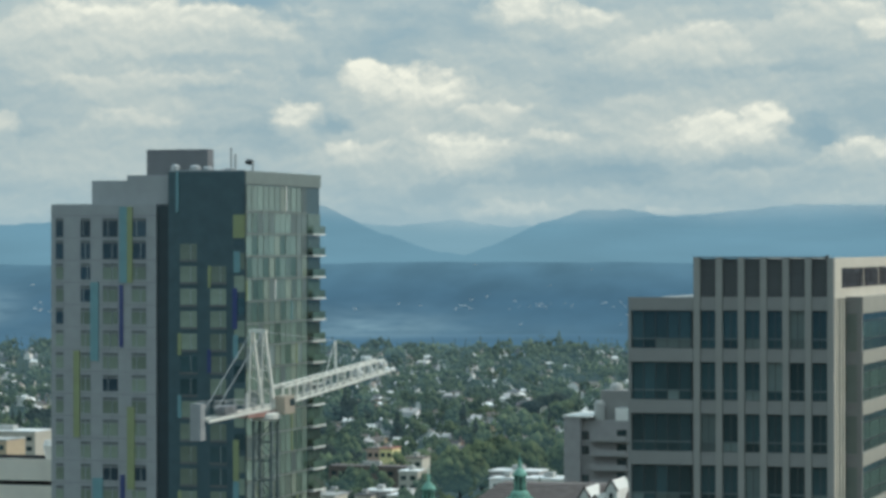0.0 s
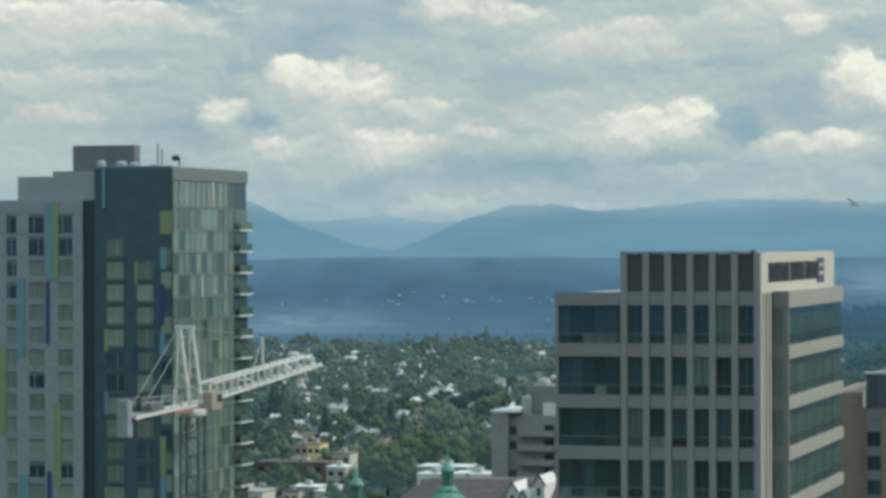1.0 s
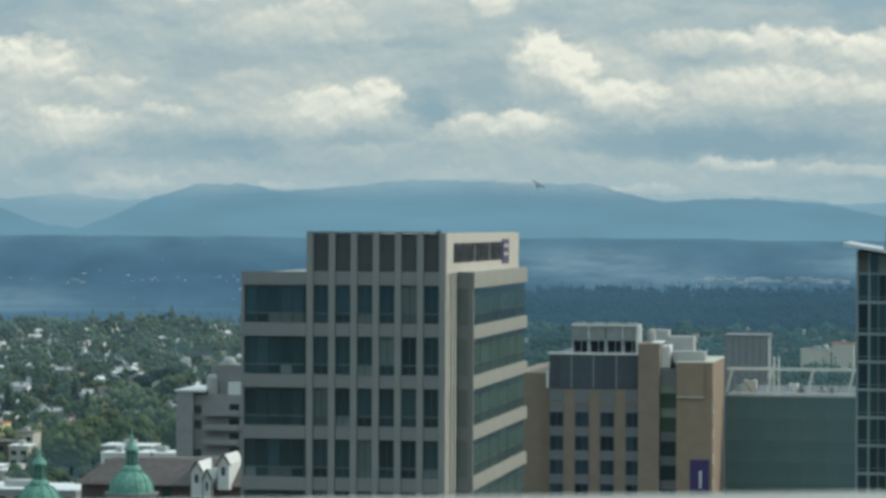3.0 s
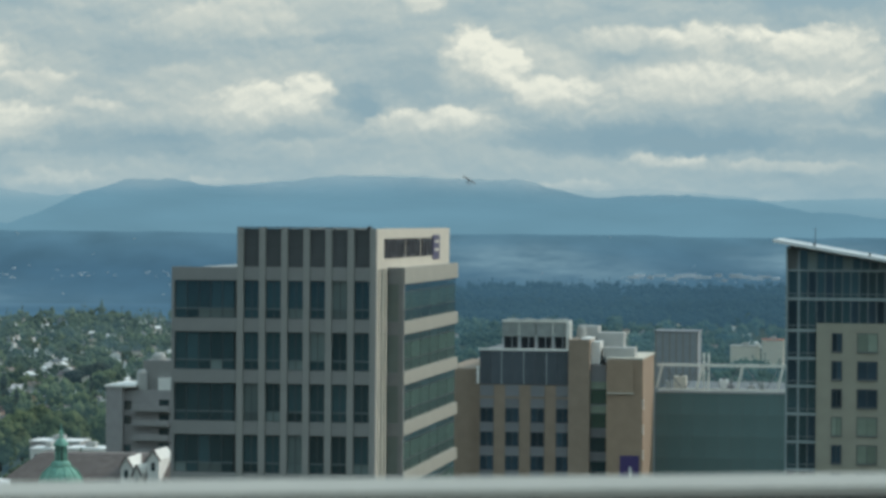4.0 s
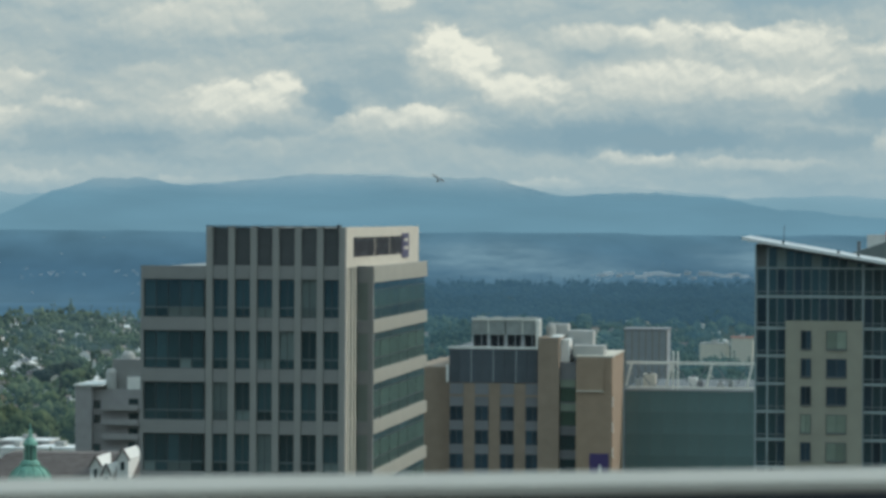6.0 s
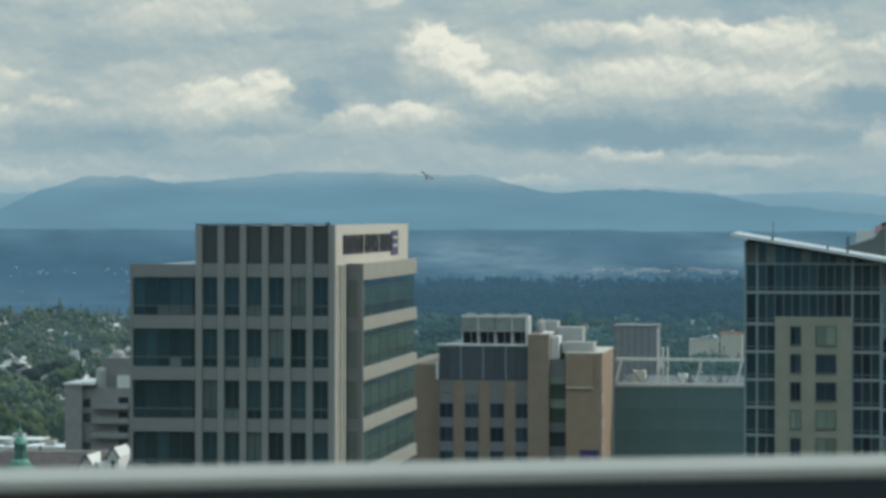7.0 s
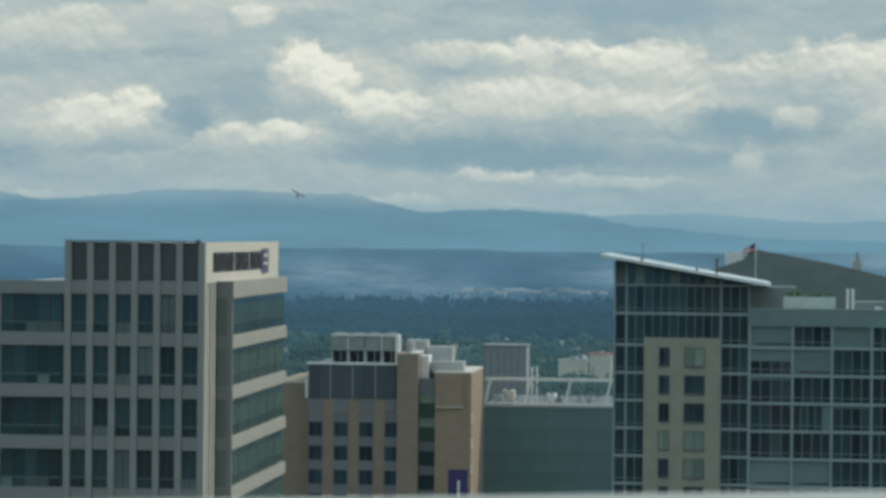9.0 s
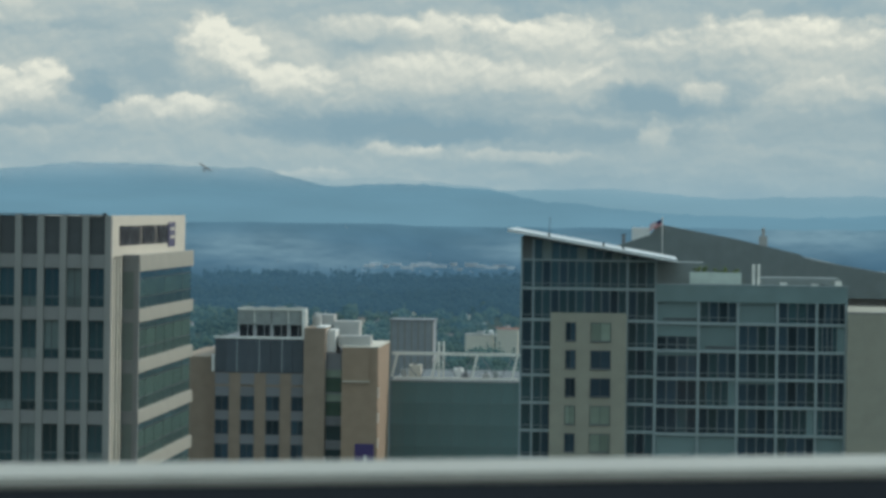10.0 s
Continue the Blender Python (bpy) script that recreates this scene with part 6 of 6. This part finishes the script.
for k in range(34):
    az, r = stand.uniform(-24.5, -12.8), stand.uniform(1040, 1750)
    con = k % 3 == 0
    h = stand.uniform(14, 22) if con else stand.uniform(9, 15)
    x, y = r * math.sin(radians(az)), r * math.cos(radians(az))
    tree("conifer" if con else "broadleaf_tree", "tall dark conifer between houses" if con else "spreading dark broadleaf tree between houses", x, y, land(x, y), h, h * (0.4 if con else stand.uniform(1.0, 1.6)), con, LEAF_DARK, 220, "large trees on the slope")
for x, y, h in ((-66, 500, 15.5), (-60.5, 503, 14.2), (-70.5, 498, 14.5)):
    tree("street_tree", "yellow-green street tree beside the hospital", x, y, 0, h, 7, False, LEAF_LIGHT, 300, "street trees")

# ---- far shore town ----
v, f = [], []
town = random.Random(9)
for k in range(130):
    a = radians(town.choice((town.uniform(-16.5, -13), town.uniform(-24, -22), town.uniform(-5.4, -2), town.uniform(-27, 8), town.uniform(-5, -3))))
    r = town.gauss(4130, 22) if town.random() < 0.75 else town.uniform(3900, 4600)
    x, y = r * math.sin(a), r * math.cos(a)
    z = hills(x, y, r, math.degrees(a))
    w = town.uniform(0.7, 1.7)
    b = len(v)
    v += [(x + i * w, y + j * 3, z + t) for t in (-2, town.uniform(0.3, 1.1)) for i, j in ((-1, -1), (1, -1), (1, 1), (-1, 1))]
    f += [tuple(b + i for i in q) for q in ((0, 1, 5, 4), (1, 2, 6, 5), (2, 3, 7, 6), (3, 0, 4, 7), (4, 5, 6, 7))]
for k in range(16):
    a = radians(-4.9 + 0.17 * k + town.uniform(-0.05, 0.05))
    r = town.uniform(4120, 4170)
    x, y = r * math.sin(a), r * math.cos(a)
    z = hills(x, y, r, math.degrees(a))
    w = town.uniform(3, 9)
    b = len(v)
    v += [(x + i * w, y + j * 6, z + t) for t in (-2, town.uniform(2.0, 5.0)) for i, j in ((-1, -1), (1, -1), (1, 1), (-1, 1))]
    f += [tuple(b + i for i in q) for q in ((0, 1, 5, 4), (1, 2, 6, 5), (2, 3, 7, 6), (3, 0, 4, 7), (4, 5, 6, 7))]
me = bpy.data.meshes.new("shore_town")
me.from_pydata(v, [], f)
me.materials.append(TOWN)
tagged(new("shore_town", me), "tiny pale buildings on the far hills", "town", kind="stuff")
